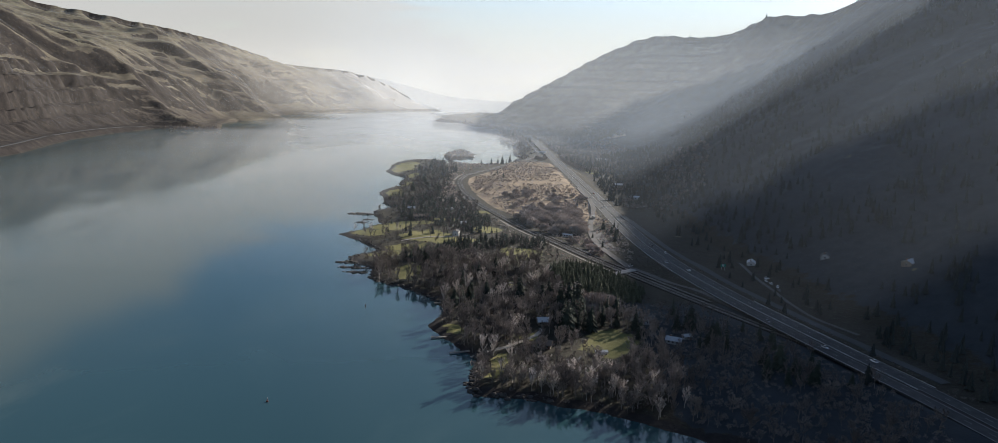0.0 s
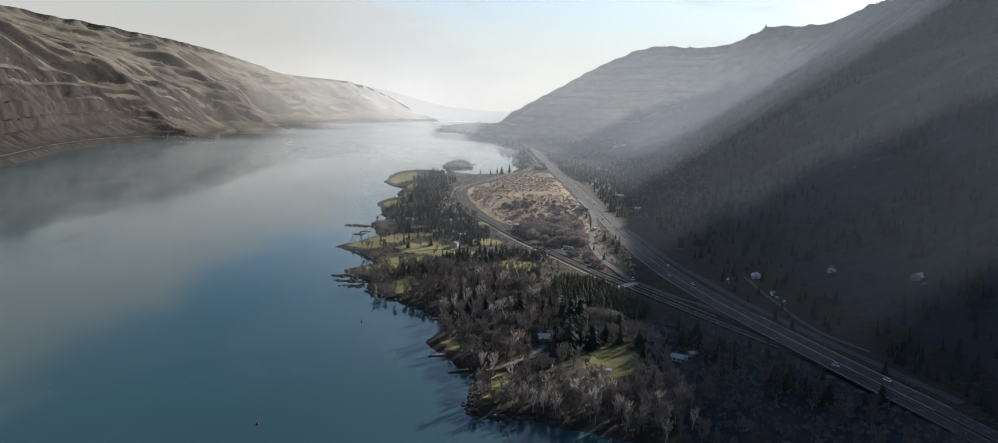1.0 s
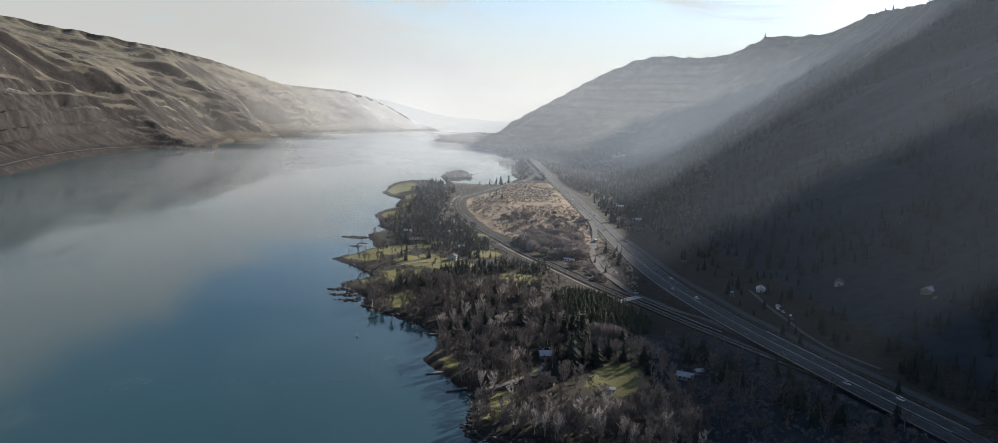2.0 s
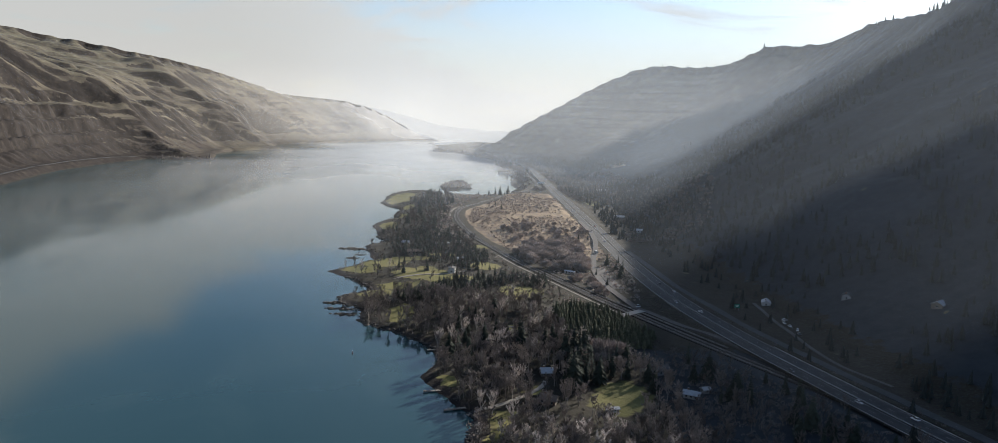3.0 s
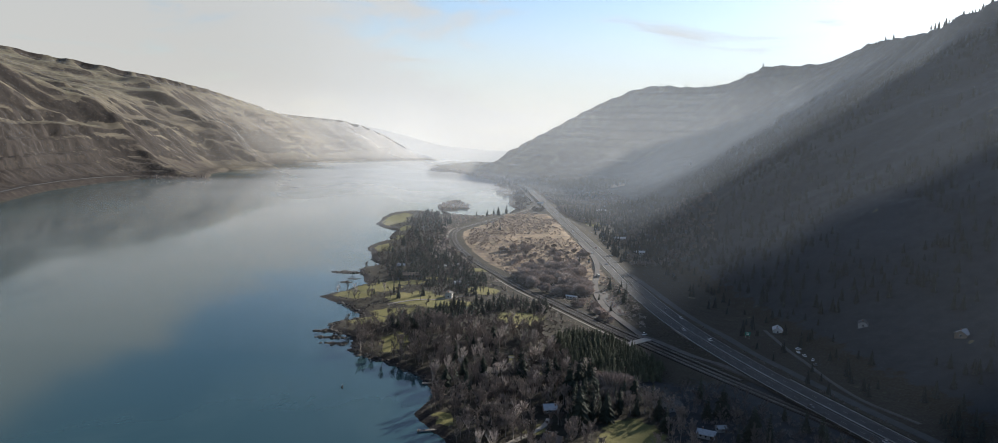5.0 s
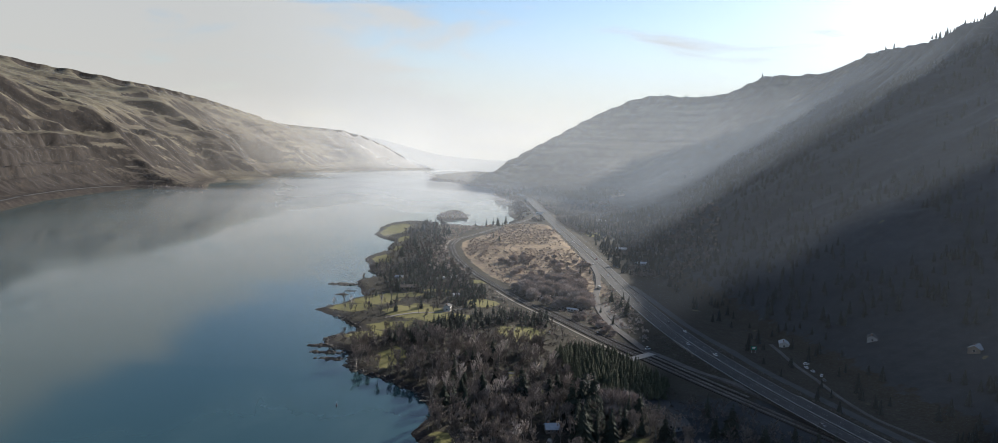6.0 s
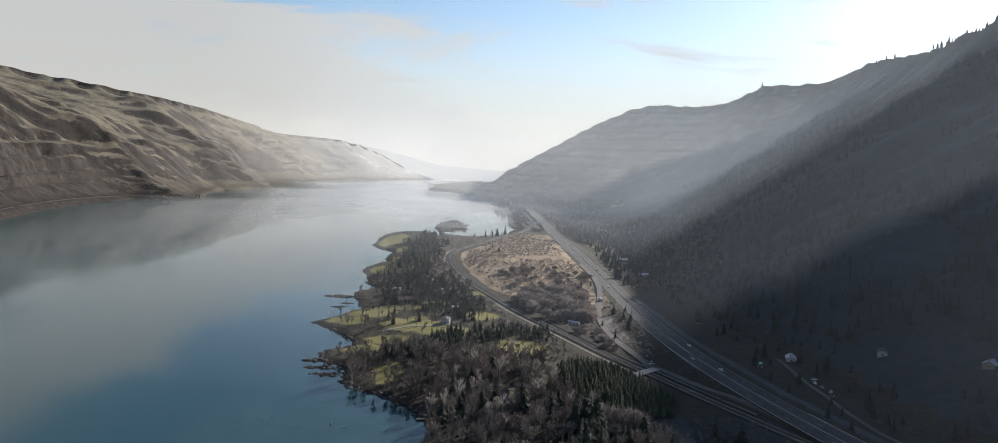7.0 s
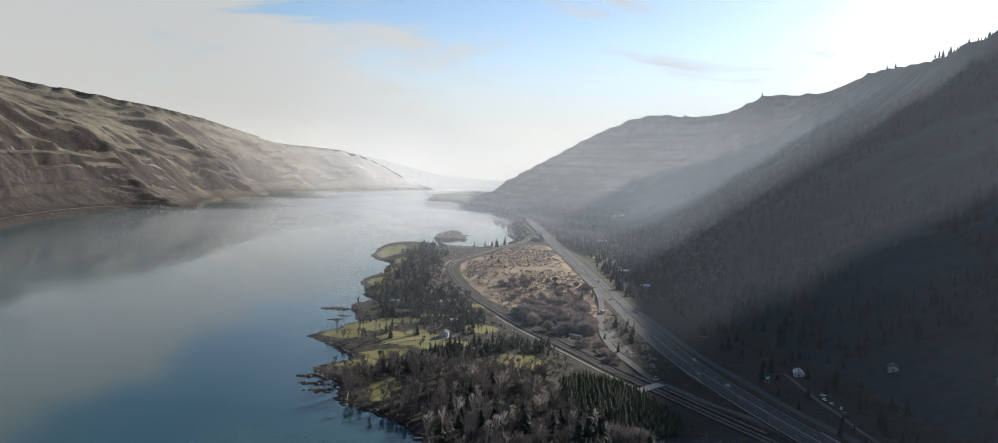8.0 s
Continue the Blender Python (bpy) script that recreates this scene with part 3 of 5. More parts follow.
BROWN_ROOF = grain_material("brown_shingle_roof", (0.09, 0.07, 0.055), (0.17, 0.135, 0.11), 2.5, 0.9)
BRICK = grain_material("chimney_brick", (0.16, 0.08, 0.055), (0.28, 0.15, 0.1), 4.0)
DOOR_PAINT = grain_material("door_paint", (0.06, 0.035, 0.025), (0.12, 0.07, 0.05), 3.0, 0.5)
RUBBER = grain_material("black_rubber", (0.015, 0.015, 0.015), (0.03, 0.03, 0.03), 5.0, 0.8)
SIGN_GREEN = grain_material("green_sign_face", (0.0, 0.13, 0.085), (0.0, 0.18, 0.12), 0.6, 0.4, 0.05)
SIGN_WHITE = grain_material("sign_white", (0.7, 0.7, 0.7), (0.8, 0.8, 0.8), 0.6, 0.4, 0.05)
ROCK = grain_material("dark_shore_rock", (0.016, 0.015, 0.014), (0.06, 0.054, 0.048), 0.6, 0.9, 0.3, 0, 0.3)
DECK = grain_material("grey_deck_wood", (0.11, 0.10, 0.09), (0.22, 0.20, 0.18), 2.0)
BUOY_RED = grain_material("faded_red_paint", (0.05, 0.016, 0.014), (0.09, 0.03, 0.025), 2.0, 0.5)


def glass_material():
    m = Mat("window_glass")
    return m.done((0.03, 0.035, 0.04), 0.08, spec=0.8)


GLASS = glass_material()


def car_paint(name, colour):
    m = Mat(name)
    n = m.noise(m.where(), 3.0, 3)
    return m.done(m.mix(n, tuple(c * 0.85 for c in colour), colour), 0.3, metal=0.0, spec=0.6)


CAR_PAINTS = [car_paint("white_car_paint", (0.72, 0.72, 0.72)), car_paint("silver_car_paint", (0.42, 0.43, 0.45)), car_paint("dark_car_paint", (0.05, 0.055, 0.065)), car_paint("red_car_paint", (0.32, 0.03, 0.025))]


# ---- mesh helpers ----
class Soup:
    """Faces gathered for one mesh."""

    def __init__(self):
        self.v, self.f = [], []

    def face(self, *pts):
        n = len(self.v)
        self.v += [tuple(p) for p in pts]
        self.f.append(tuple(range(n, n + len(pts))))

    def tube(self, a, b, ra, rb, sides=5):
        a, b = Vector(a), Vector(b)
        q = (b - a).to_track_quat("Z", "Y")
        n = len(self.v)
        for end, r in ((a, ra), (b, rb)):
            for k in range(sides):
                t = 2 * math.pi * k / sides
                self.v.append(tuple(end + q @ Vector((r * math.cos(t), r * math.sin(t), 0))))
        for k in range(sides):
            j = (k + 1) % sides
            self.f.append((n + k, n + j, n + sides + j, n + sides + k))
        self.f.append(tuple(n + sides + k for k in range(sides)))

    def box(self, x0, y0, z0, x1, y1, z1):
        n = len(self.v)
        self.v += [(x, y, z) for z in (z0, z1) for y in (y0, y1) for x in (x0, x1)]
        self.f += [tuple(n + i for i in q) for q in ((0, 2, 3, 1), (4, 5, 7, 6), (0, 1, 5, 4), (2, 6, 7, 3), (0, 4, 6, 2), (1, 3, 7, 5))]

    def twig(self, a, way, length, width):
        a, way = Vector(a), Vector(way).normalized()
        side = way.cross(Vector((random.random() - 0.5, random.random() - 0.5, random.random() - 0.5))).normalized() * width
        self.face(a - side, a + side, a + way * length)

    def mesh(self, name, material):
        me = bpy.data.meshes.new(name)
        me.from_pydata(self.v, [], self.f)
        me.materials.append(material)
        me.update()
        return me


def part(name, soup, material, parent, label="", place=None):
    """Links a soup as one mesh object under a thing or under a part."""
    ob = new(name, soup.mesh(name, material))
    ob.parent = parent
    if place is not None:
        ob.matrix_basis = place
    if label:
        tagged(ob, label)
    return ob


def plan_line(soup, line, offset, half, z, thick):
    """A flat band along a plan line: offset to its right, half its width, top at z."""
    pts = [np.array(p[:2], float) for p in line]
    n0 = len(soup.v)
    for k, p in enumerate(pts):
        d = pts[min(k + 1, len(pts) - 1)] - pts[max(k - 1, 0)]
        d /= np.linalg.norm(d)
        r = np.array([d[1], -d[0]])
        a, b = p + r * (offset - half), p + r * (offset + half)
        soup.v += [(a[0], a[1], z), (b[0], b[1], z), (b[0], b[1], z - thick), (a[0], a[1], z - thick)]
    for k in range(len(pts) - 1):
        i = n0 + 4 * k
        for e in range(4):
            j = (e + 1) % 4
            soup.f.append((i + e, i + 4 + e, i + 4 + j, i + j))
    last = n0 + 4 * (len(pts) - 1)
    soup.f += [(n0, n0 + 1, n0 + 2, n0 + 3), (last + 3, last + 2, last + 1, last)]


def cut(line, y0, y1):
    return [p for p in line if y0 <= p[1] <= y1]


def height_at(x, y):
    return float(terrain(np.array([float(x)]), np.array([float(y)]))[0])


# ---- roads and railway ----
def band_structure(name, label, category, bands, material):
    s = Soup()
    for band in bands:
        plan_line(s, *band)
    return tagged(new(name, s.mesh(name, material)), label, category, kind="structure")


highway = band_structure("road", "two-carriageway asphalt highway along the foot of the mountain", "road",
                         [(HIGHWAY_LINE, -6.2, 4.9, 8.25, 1.2), (HIGHWAY_LINE, 6.2, 4.9, 8.25, 1.2)], ASPHALT)
median = band_structure("road_median", "dark gravel median strip of the highway", "median", [(HIGHWAY_LINE, 0, 1.29, 8.1, 1.0)], BALLAST)
for off in (-10.6, -1.8, 1.8, 10.6):
    line = Soup()
    plan_line(line, HIGHWAY_LINE, off, 0.12, 8.262, 0.008)
    part("edge_line", line, PAINT_LINE, highway)
fine = spline(HIGHWAY, 4)
for off in (-6.2, 6.2):
    dashes = Soup()
    for k in range(0, len(fine) - 2, 3):
        plan_line(dashes, fine[k:k + 2], off, 0.1, 8.262, 0.008)
    part("lane_dashes", dashes, PAINT_LINE, highway)

FRONTAGE = spline([(150, 820), (158, 741), (166, 650), (178, 594), (186, 545), (200, 495), (222, 425), (245, 350)], 10)
RAMP = spline([(121, 1060), (124, 965), (122, 891), (115, 830), (105, 779), (99, 715), (100, 657), (106, 615), (114, 578)], 8)
ENTRY = spline([(114, 578), (124, 562), (138, 536), (157, 505), (180, 455)], 8)
HILL_ROAD = spline([(222, 612), (218, 572), (218, 525), (218, 487), (222, 460), (236, 425)], 8)


def draped_road(name, label, line, half, lift, material):
    s = Soup()
    pts = [np.array(p[:2], float) for p in line]
    base = terrain(np.array([p[0] for p in pts]), np.array([p[1] for p in pts]))
    for k, p in enumerate(pts):
        d = pts[min(k + 1, len(pts) - 1)] - pts[max(k - 1, 0)]
        d /= np.linalg.norm(d)
        r = np.array([d[1], -d[0]]) * half
        z = base[k] + lift
        for q, dz in ((p - r, 0), (p + r, 0), (p + r * 1.15, -1.2), (p - r * 1.15, -1.2)):
            s.v.append((q[0], q[1], z + dz))
    for k in range(len(pts) - 1):
        i = 4 * k
        for e in range(4):
            j = (e + 1) % 4
            s.f.append((i + e, i + 4 + e, i + 4 + j, i + j))
    return tagged(new(name, s.mesh(name, material)), label, "road", kind="structure")


draped_road("road", "narrow frontage road beside the highway", FRONTAGE, 3.6, 0.6, ASPHALT)
draped_road("road", "pale worn exit ramp curving to the rail crossing", RAMP, 3.2, 0.5, LOT)
draped_road("road", "local road along the railway embankment", ENTRY, 3.0, 0.5, LOT)
draped_road("road", "narrow hillside lane past the houses", HILL_ROAD, 1.4, 0.5, LOT)
draped_road("pavement", "gravel parking area beside the ramp", spline([(106, 735), (107, 705), (108, 672), (111, 640)], 8), 5.0, 0.35, LOT)
draped_road("road", "pale gravel track through lawns", spline([(-95, 655), (-72, 668), (-45, 676), (-30, 690)], 6), 1.6, 0.25, GRAVEL)
draped_road("road", "pale gravel lane under trees", spline([(-14, 372), (8, 384), (26, 402), (30, 412)], 5), 1.4, 0.25, GRAVEL)
draped_road("road", "pale gravel lane between groves", spline([(-10, 505), (10, 512), (30, 506)], 5), 1.6, 0.25, GRAVEL)

draped_road("road", "pale gravel bench road along the far bank", spline([(p[0] - 26, p[1]) for p in LEFT_SHORE[2:7]], 40), 2.4, 0.5, ASPHALT)

railway = band_structure("railway_bed", "dark stone ballast bed of a curving double-track railway", "railway",
                         [(RAIL_LINE, 0, 4.7, 5.95, 1.2), (cut(RAIL_LINE, 470, 720), 8.6, 2.2, 5.9, 1.2)], BALLAST)
for track in (-2.4, 2.4):
    for rail_side in (-0.72, 0.72):
        s = Soup()
        plan_line(s, RAIL_LINE, track + rail_side, 0.055, 6.24, 0.16)
        part("rail", s, STEEL, railway)
for rail_side in (-0.72, 0.72):
    s = Soup()
    plan_line(s, cut(RAIL_LINE, 470, 720), 8.6 + rail_side, 0.055, 6.2, 0.16)
    part("rail", s, STEEL, railway)


def sleepers():
    s = Soup()
    dense = [p for p in spline(RAIL, 0.9) if 380 < p[1] < 1330]
    for k in range(0, len(dense) - 1):
        p, d = np.array(dense[k]), np.array(dense[k + 1]) - np.array(dense[k])
        d /= np.linalg.norm(d)
        r = np.array([d[1], -d[0]])
        for track in (-2.4, 2.4):
            c = p + r * track
            a, b = c - r * 1.25, c + r * 1.25
            q = [a - d * 0.12, b - d * 0.12, b + d * 0.12, a + d * 0.12]
            s.face(*[(v[0], v[1], 6.06) for v in q])
    ob = part("sleepers", s, SLEEPER, railway, "rows of dark wooden sleepers")
    tagged(ob, kind="stuff")


sleepers()
band_structure("rail_track_path", "pale gravel service path along the railway", "path", [(cut(RAIL_LINE, 556, 780), -9.0, 0.9, 5.75, 0.9), (cut(RAIL_LINE, 1030, 1200), -10.0, 1.6, 5.75, 0.9)], GRAVEL)
band_structure("rail_crossing", "pale concrete level crossing over the tracks", "crossing", [(spline([(96, 551), (106, 560), (117, 570)], 4), 0, 3.4, 6.28, 0.5)], CONCRETE)


def guard_rail(line, offset, z, step, label):
    rail = tagged(new("guard_rail"), label, "guard rail", "highway guard rails")
    beam = Soup()
    plan_line(beam, line, offset, 0.06, z + 0.78, 0.32)
    part("beam", beam, ZINC, rail)
    post = Soup()
    post.box(-0.08, -0.08, -0.3, 0.08, 0.08, 0.7)
    me = post.mesh("post", ZINC)
    for k in range(1, len(line) - 1, step):
        p, d = np.array(line[k]), np.array(line[k + 1]) - np.array(line[k])
        d /= np.linalg.norm(d)
        q = p + np.array([d[1], -d[0]]) * offset
        ob = new("post", me)
        ob.parent = rail
        ob.location = (q[0], q[1], z)
    return rail


guard_rail(cut(fine, 330, 720), -11.6, 8.0, 2, "long galvanised steel guard rail along the highway")
guard_rail(cut(fine, 330, 900), 0.0, 8.0, 3, "steel guard rail in the highway median")
guard_rail(cut(fine, 330, 480), 11.6, 8.0, 2, "galvanised guard rail on the uphill shoulder")


def overpass():
    """Parapet and piers of the highway overpass, only the side in the camera's view, set against the uncut bank."""
    b = tagged(new("overpass"), "camera-facing side of a short concrete highway overpass with piers and railings", "bridge")
    line = cut(fine, 566, 604)
    for off in (-12.1,):
        s = Soup()
        plan_line(s, line, off, 0.25, 9.2, 1.6)
        part("parapet", s, CONCRETE, b)
        s = Soup()
        plan_line(s, line, off - 0.1, 0.05, 9.75, 0.08)
        part("railing", s, ZINC, b)
    for k in range(1, len(line), 2):
        p = line[k]
        s = Soup()
        s.tube((0, 0, -7), (0, 0, 0), 0.5, 0.5, 8)
        part("pier", s, CONCRETE, b, place=pose(p[0] - 12.2, p[1], 8.0))


overpass()


# ---- trees ----
def bare_tree_parts(seed, h, spread, twigs, lift, width=0.13):
    """Trunk with rising limbs, and the twigs, of a leafless tree."""
    random.seed(seed)
    wood, fine_twigs = Soup(), Soup()
    limbs = []
    lean = Vector((random.gauss(0, 0.03), random.gauss(0, 0.03), 1)).normalized()
    stem = [lean * (h * 0.93 * t) + Vector((random.gauss(0, 0.012), random.gauss(0, 0.012), 0)) * h * t for t in (-0.04, 0.2, 0.42, 0.62, 0.82, 1.0)]
    girth = [h * 0.017 + 0.05, h * 0.014 + 0.04, h * 0.011 + 0.03, h * 0.007 + 0.02, h * 0.004 + 0.02, 0.02]
    for k in range(5):
        wood.tube(stem[k], stem[k + 1], girth[k], girth[k + 1], 5)
    for k in range(17):
        t = random.uniform(0.2, 0.92)
        i = min(4, int(t * 5))
        a = stem[i].lerp(stem[i + 1], t * 5 - i)
        ang = k * 2.4 + random.gauss(0, 0.4)
        way = Vector((math.cos(ang) * spread, math.sin(ang) * spread, lift * random.uniform(0.7, 1.3))).normalized()
        ln = h * (0.20 + 0.62 * t * (1.05 - t) * 1.6 - 0.1 * t) * random.uniform(0.7, 1.2)
        mid = a + way * ln * 0.55
        end = mid + (way + Vector((random.gauss(0, 0.2), random.gauss(0, 0.2), 0.45))).normalized() * ln * 0.55
        wood.tube(a, mid, girth[i] * 0.5, girth[i] * 0.3, 3)
        wood.tube(mid, end, girth[i] * 0.3, 0.02, 3)
        limbs += [(a, mid, way, ln), (mid, end, way, ln), (mid, end, way, ln)]
    limbs.append((stem[4], stem[5], lean, h * 0.3))
    for _ in range(twigs):
        a, b, way, ln = random.choice(limbs)
        turn = Vector((random.gauss(0, 1), random.gauss(0, 1), random.gauss(0, 0.5))).normalized()
        fine_twigs.twig(a.lerp(b, random.uniform(0.2, 1.05)), way * 0.55 + turn * 0.85 + Vector((0, 0, 0.28)), h * random.uniform(0.045, 0.115), width * random.uniform(0.5, 1.2))
    return wood, fine_twigs


def conifer_parts(seed, h, r, whorls, per):
    """Trunk and the drooping, uneven boughs of a conifer."""
    random.seed(seed)
    trunk, boughs = Soup(), Soup()
    trunk.tube((0, 0, -0.4), (0, 0, h * 0.97), h * 0.018 + 0.05, 0.02, 6)
    for k in range(whorls):
        t = (k + random.uniform(-0.3, 0.3)) / whorls
        z = h * (0.08 + 0.9 * t)
        reach = r * (1 - t) ** 0.8 * random.uniform(0.75, 1.15) + 0.12
        for j in range(per):
            ang = 2 * math.pi * (j + random.random()) / per
            ln = reach * random.uniform(0.65, 1.2)
            d = Vector((math.cos(ang), math.sin(ang), 0))
            s = Vector((-d.y, d.x, 0)) * ln * random.uniform(0.22, 0.38)
            base = Vector((0, 0, z + ln * 0.25))
            mid = d * ln * 0.55 + Vector((0, 0, z + ln * 0.05))
            tip = d * ln + Vector((0, 0, z - ln * random.uniform(0.15, 0.4)))
            boughs.face(base, mid - s, tip)
            boughs.face(base, tip, mid + s)
            drop = Vector((0, 0, -ln * 0.3))
            boughs.face(mid - s * 0.6 + drop, mid + s * 0.6 + drop, base)
    boughs.face(*[(0.12 * math.cos(a), 0.12 * math.sin(a), h * 0.93) for a in (0, 2.1, 4.2)])
    boughs.tube((0, 0, h * 0.9), (0, 0, h), 0.14, 0.01, 4)
    return trunk, boughs


def poplar_parts(seed, h):
    """A tall narrow leafless poplar with steep branches."""
    random.seed(seed)
    wood, twigs = Soup(), Soup()
    wood.tube((0, 0, -0.4), (0, 0, h * 0.95), 0.32, 0.03, 6)
    for k in range(46):
        z = h * random.uniform(0.1, 0.85)
        a = random.uniform(0, 6.28)
        d = Vector((math.cos(a) * 0.22, math.sin(a) * 0.22, 1)).normalized()
        ln = h * random.uniform(0.1, 0.2)
        wood.tube((0, 0, z), Vector((0, 0, z)) + d * ln, 0.06, 0.02, 3)
        for _ in range(12):
            b = Vector((0, 0, z)) + d * ln * random.uniform(0.2, 1)
            twigs.twig(b, d + Vector((random.gauss(0, 0.25), random.gauss(0, 0.25), 0)), h * 0.06, 0.05)
    return wood, twigs


def willow_parts(seed, h):
    """A broad dome of fine shoots on a short forked trunk."""
    wood = Soup()
    random.seed(seed)
    for k in range(6):
        a = k * 1.05 + random.gauss(0, 0.2)
        wood.tube((0, 0, -0.4), (math.cos(a) * h * 0.22, math.sin(a) * h * 0.22, h * 0.4), 0.2, 0.07, 5)
    return wood, shrub_soup(seed + 50, h, 1900, 0.15)


def shrub_soup(seed, h, n, width=0.11):
    """A rounded, uneven dome of short shoots."""
    random.seed(seed)
    s = Soup()
    lobes = [(Vector((math.cos(k * 1.7) * h * 0.2, math.sin(k * 1.7) * h * 0.2, h * random.uniform(0.3, 0.5))), h * random.uniform(0.26, 0.42)) for k in range(5)]
    for _ in range(n):
        centre, size = random.choice(lobes)
        out = Vector((random.gauss(0, 1), random.gauss(0, 1), random.gauss(0.35, 0.9))).normalized()
        base = centre + out * size * random.uniform(0.35, 0.95)
        base.z = max(base.z, 0.02 * h)
        way = out + Vector((random.gauss(0, 0.45), random.gauss(0, 0.45), 0.45 + random.gauss(0, 0.3)))
        s.twig(base, way, h * random.uniform(0.13, 0.28), width * random.uniform(0.7, 1.5))
    return s


def tree_proto(name, label, category, group, trunk, crown, bark, leaf, crown_name):
    """Parts shared by all trees of one shape; the thing is set up at its first place."""
    return dict(name=name, label=label, category=category, group=group, parts=(("trunk", trunk.mesh("trunk", bark)), (crown_name, crown.mesh(crown_name, leaf))))


def plant(proto, m):
    """One tree at the pose m."""
    if "thing" in proto:
        return copy_thing(proto["thing"], m)
    thing = tagged(new(proto["name"]), proto["label"], proto["category"], proto["group"])
    for name, me in proto["parts"]:
        ob = new(name, me)
        ob.parent = thing
    thing.matrix_basis = m
    proto["thing"] = thing
    return thing


BARE = [tree_proto("bare_tree", "grey-brown leafless tree with fine twigs", "tree", "leafless trees of the flat", *bare_tree_parts(100 + k, 11.0, sp, 1500, up, 0.115), BARK, TWIG, "crown") for k, (sp, up) in enumerate(((0.8, 0.7), (0.6, 0.9), (0.95, 0.6), (0.75, 0.75), (0.5, 1.0)))]
PALE = [tree_proto("bare_tree", "pale-barked leafless tree with sunlit brightness in its twig colour", "tree", "pale leafless trees", *bare_tree_parts(200 + k, 12.0, 0.6, 620, 0.85, 0.085), PALE_BARK, LIT_PALE_TWIG, "crown") for k in range(3)]
ROUND = [tree_proto("bare_willow", "broad rounded leafless willow with dense twigs", "tree", "rounded leafless willows", *willow_parts(300 + k, 8.0), BARK, BUSH_TWIG, "crown") for k in range(3)]
CONIFER = [tree_proto("conifer", "dark green conifer with drooping boughs", "tree", "dark conifers of the flat", *conifer_parts(400 + k, 14.0, r, 15, 9), BARK, NEEDLE, "crown") for k, r in enumerate((2.9, 3.5, 2.5, 4.0))]
YOUNG = [tree_proto("young_conifer", "young green plantation conifer in a row", "tree", "conifer plantation", *conifer_parts(500 + k, 6.6, 1.9, 11, 8), BARK, YOUNG_NEEDLE, "crown") for k in range(3)]
POPLAR = [tree_proto("poplar", "tall narrow leafless poplar", "tree", "poplars", *poplar_parts(600 + k, 19.0), BARK, TWIG, "crown") for k in range(2)]

TAKEN = []
HOUSES = [(30, 418, 13), (30, 382, 10), (63, 370, 10), (110, 397, 12), (100, 431, 9), (231, 609, 9), (275, 563, 9), (311, 507, 10), (-43, 684, 10), (-39, 740, 6), (-108, 827, 6), (-59, 832, 7), (71, 699, 8)]


def in_poly(px, py, polygon):
    return bool(inside(np.array([px]), np.array([py]), polygon)[0])


def free_place(px, py, gap):
    for qx, qy, g in TAKEN:
        if abs(px - qx) < 8 and (px - qx) ** 2 + (py - qy) ** 2 < ((gap + g) / 2) ** 2:
            return False
    return True


def scatter(polygon, count, gap, seed, lawn_ok=0.5, tries=14):
    """Random places inside a polygon, on dry land, off lawns, roads, tracks and houses."""
    rng = np.random.default_rng(seed)
    xs_, ys_ = [p[0] for p in polygon], [p[1] for p in polygon]
    n = count * tries
    x, y = rng.uniform(min(xs_), max(xs_), n), rng.uniform(min(ys_), max(ys_), n)
    ok = inside(x, y, polygon)
    ok &= shore_distances(x, y)[0] > 2.5
    ok &= segment_distance(x, y, HIGHWAY_LINE)[0] > 15
    ok &= segment_distance(x, y, RAIL_LINE)[0] > 10.5
    ok &= segment_distance(x, y, RAMP)[0] > 7
    ok &= segment_distance(x, y, HILL_ROAD)[0] > 5
    ok &= segment_distance(x, y, FRONTAGE)[0] > 6
    lawn = np.zeros(n)
    for cx, cy, rx, ry, turn in LAWNS:
        lawn = np.maximum(lawn, blob(x, y, cx, cy, rx, ry, turn))
    ok &= lawn < lawn_ok
    for hx, hy, hr in HOUSES:
        ok &= np.hypot(x - hx, y - hy) > hr
    out = []
    for px, py in zip(x[ok], y[ok]):
        if len(out) >= count:
            break
        if free_place(px, py, gap):
            TAKEN.append((px, py, gap))
            out.append((px, py))
    if not out:
        return []
    z = terrain(np.array([p[0] for p in out]), np.array([p[1] for p in out]))
    return [(px, py, pz) for (px, py), pz in zip(out, z)]


JOINED = []


def far_trees(polygon, count, gap, seed, lawn_ok=0.5):
    """Places of leafless trees too far off to count."""
    JOINED.extend(scatter(polygon, count, gap, seed, lawn_ok))


def grove(protos, polygon, count, gap, lo, hi, base, seed, lawn_ok=0.5):
    """Trees of the given shapes; base is the height that the shapes were built to."""
    rng = random.Random(seed)
    for px, py, pz in scatter(polygon, count, gap, seed, lawn_ok):
        s = rng.uniform(lo, hi) / base
        w = s * rng.uniform(0.85, 1.2)
        plant(rng.choice(protos), pose(px, py, pz, rng.gauss(0, 2), rng.gauss(0, 2), rng.uniform(0, 360)) @ Matrix.Diagonal((w, w, s, 1)))


def single(protos, px, py, h, base, seed, wide=1.0):
    s = h / base
    plant(protos[seed % len(protos)], pose(px, py, height_at(px, py), 0, 0, seed * 77) @ Matrix.Diagonal((s * wide, s * wide, s, 1)))
    TAKEN.append((px, py, 4))


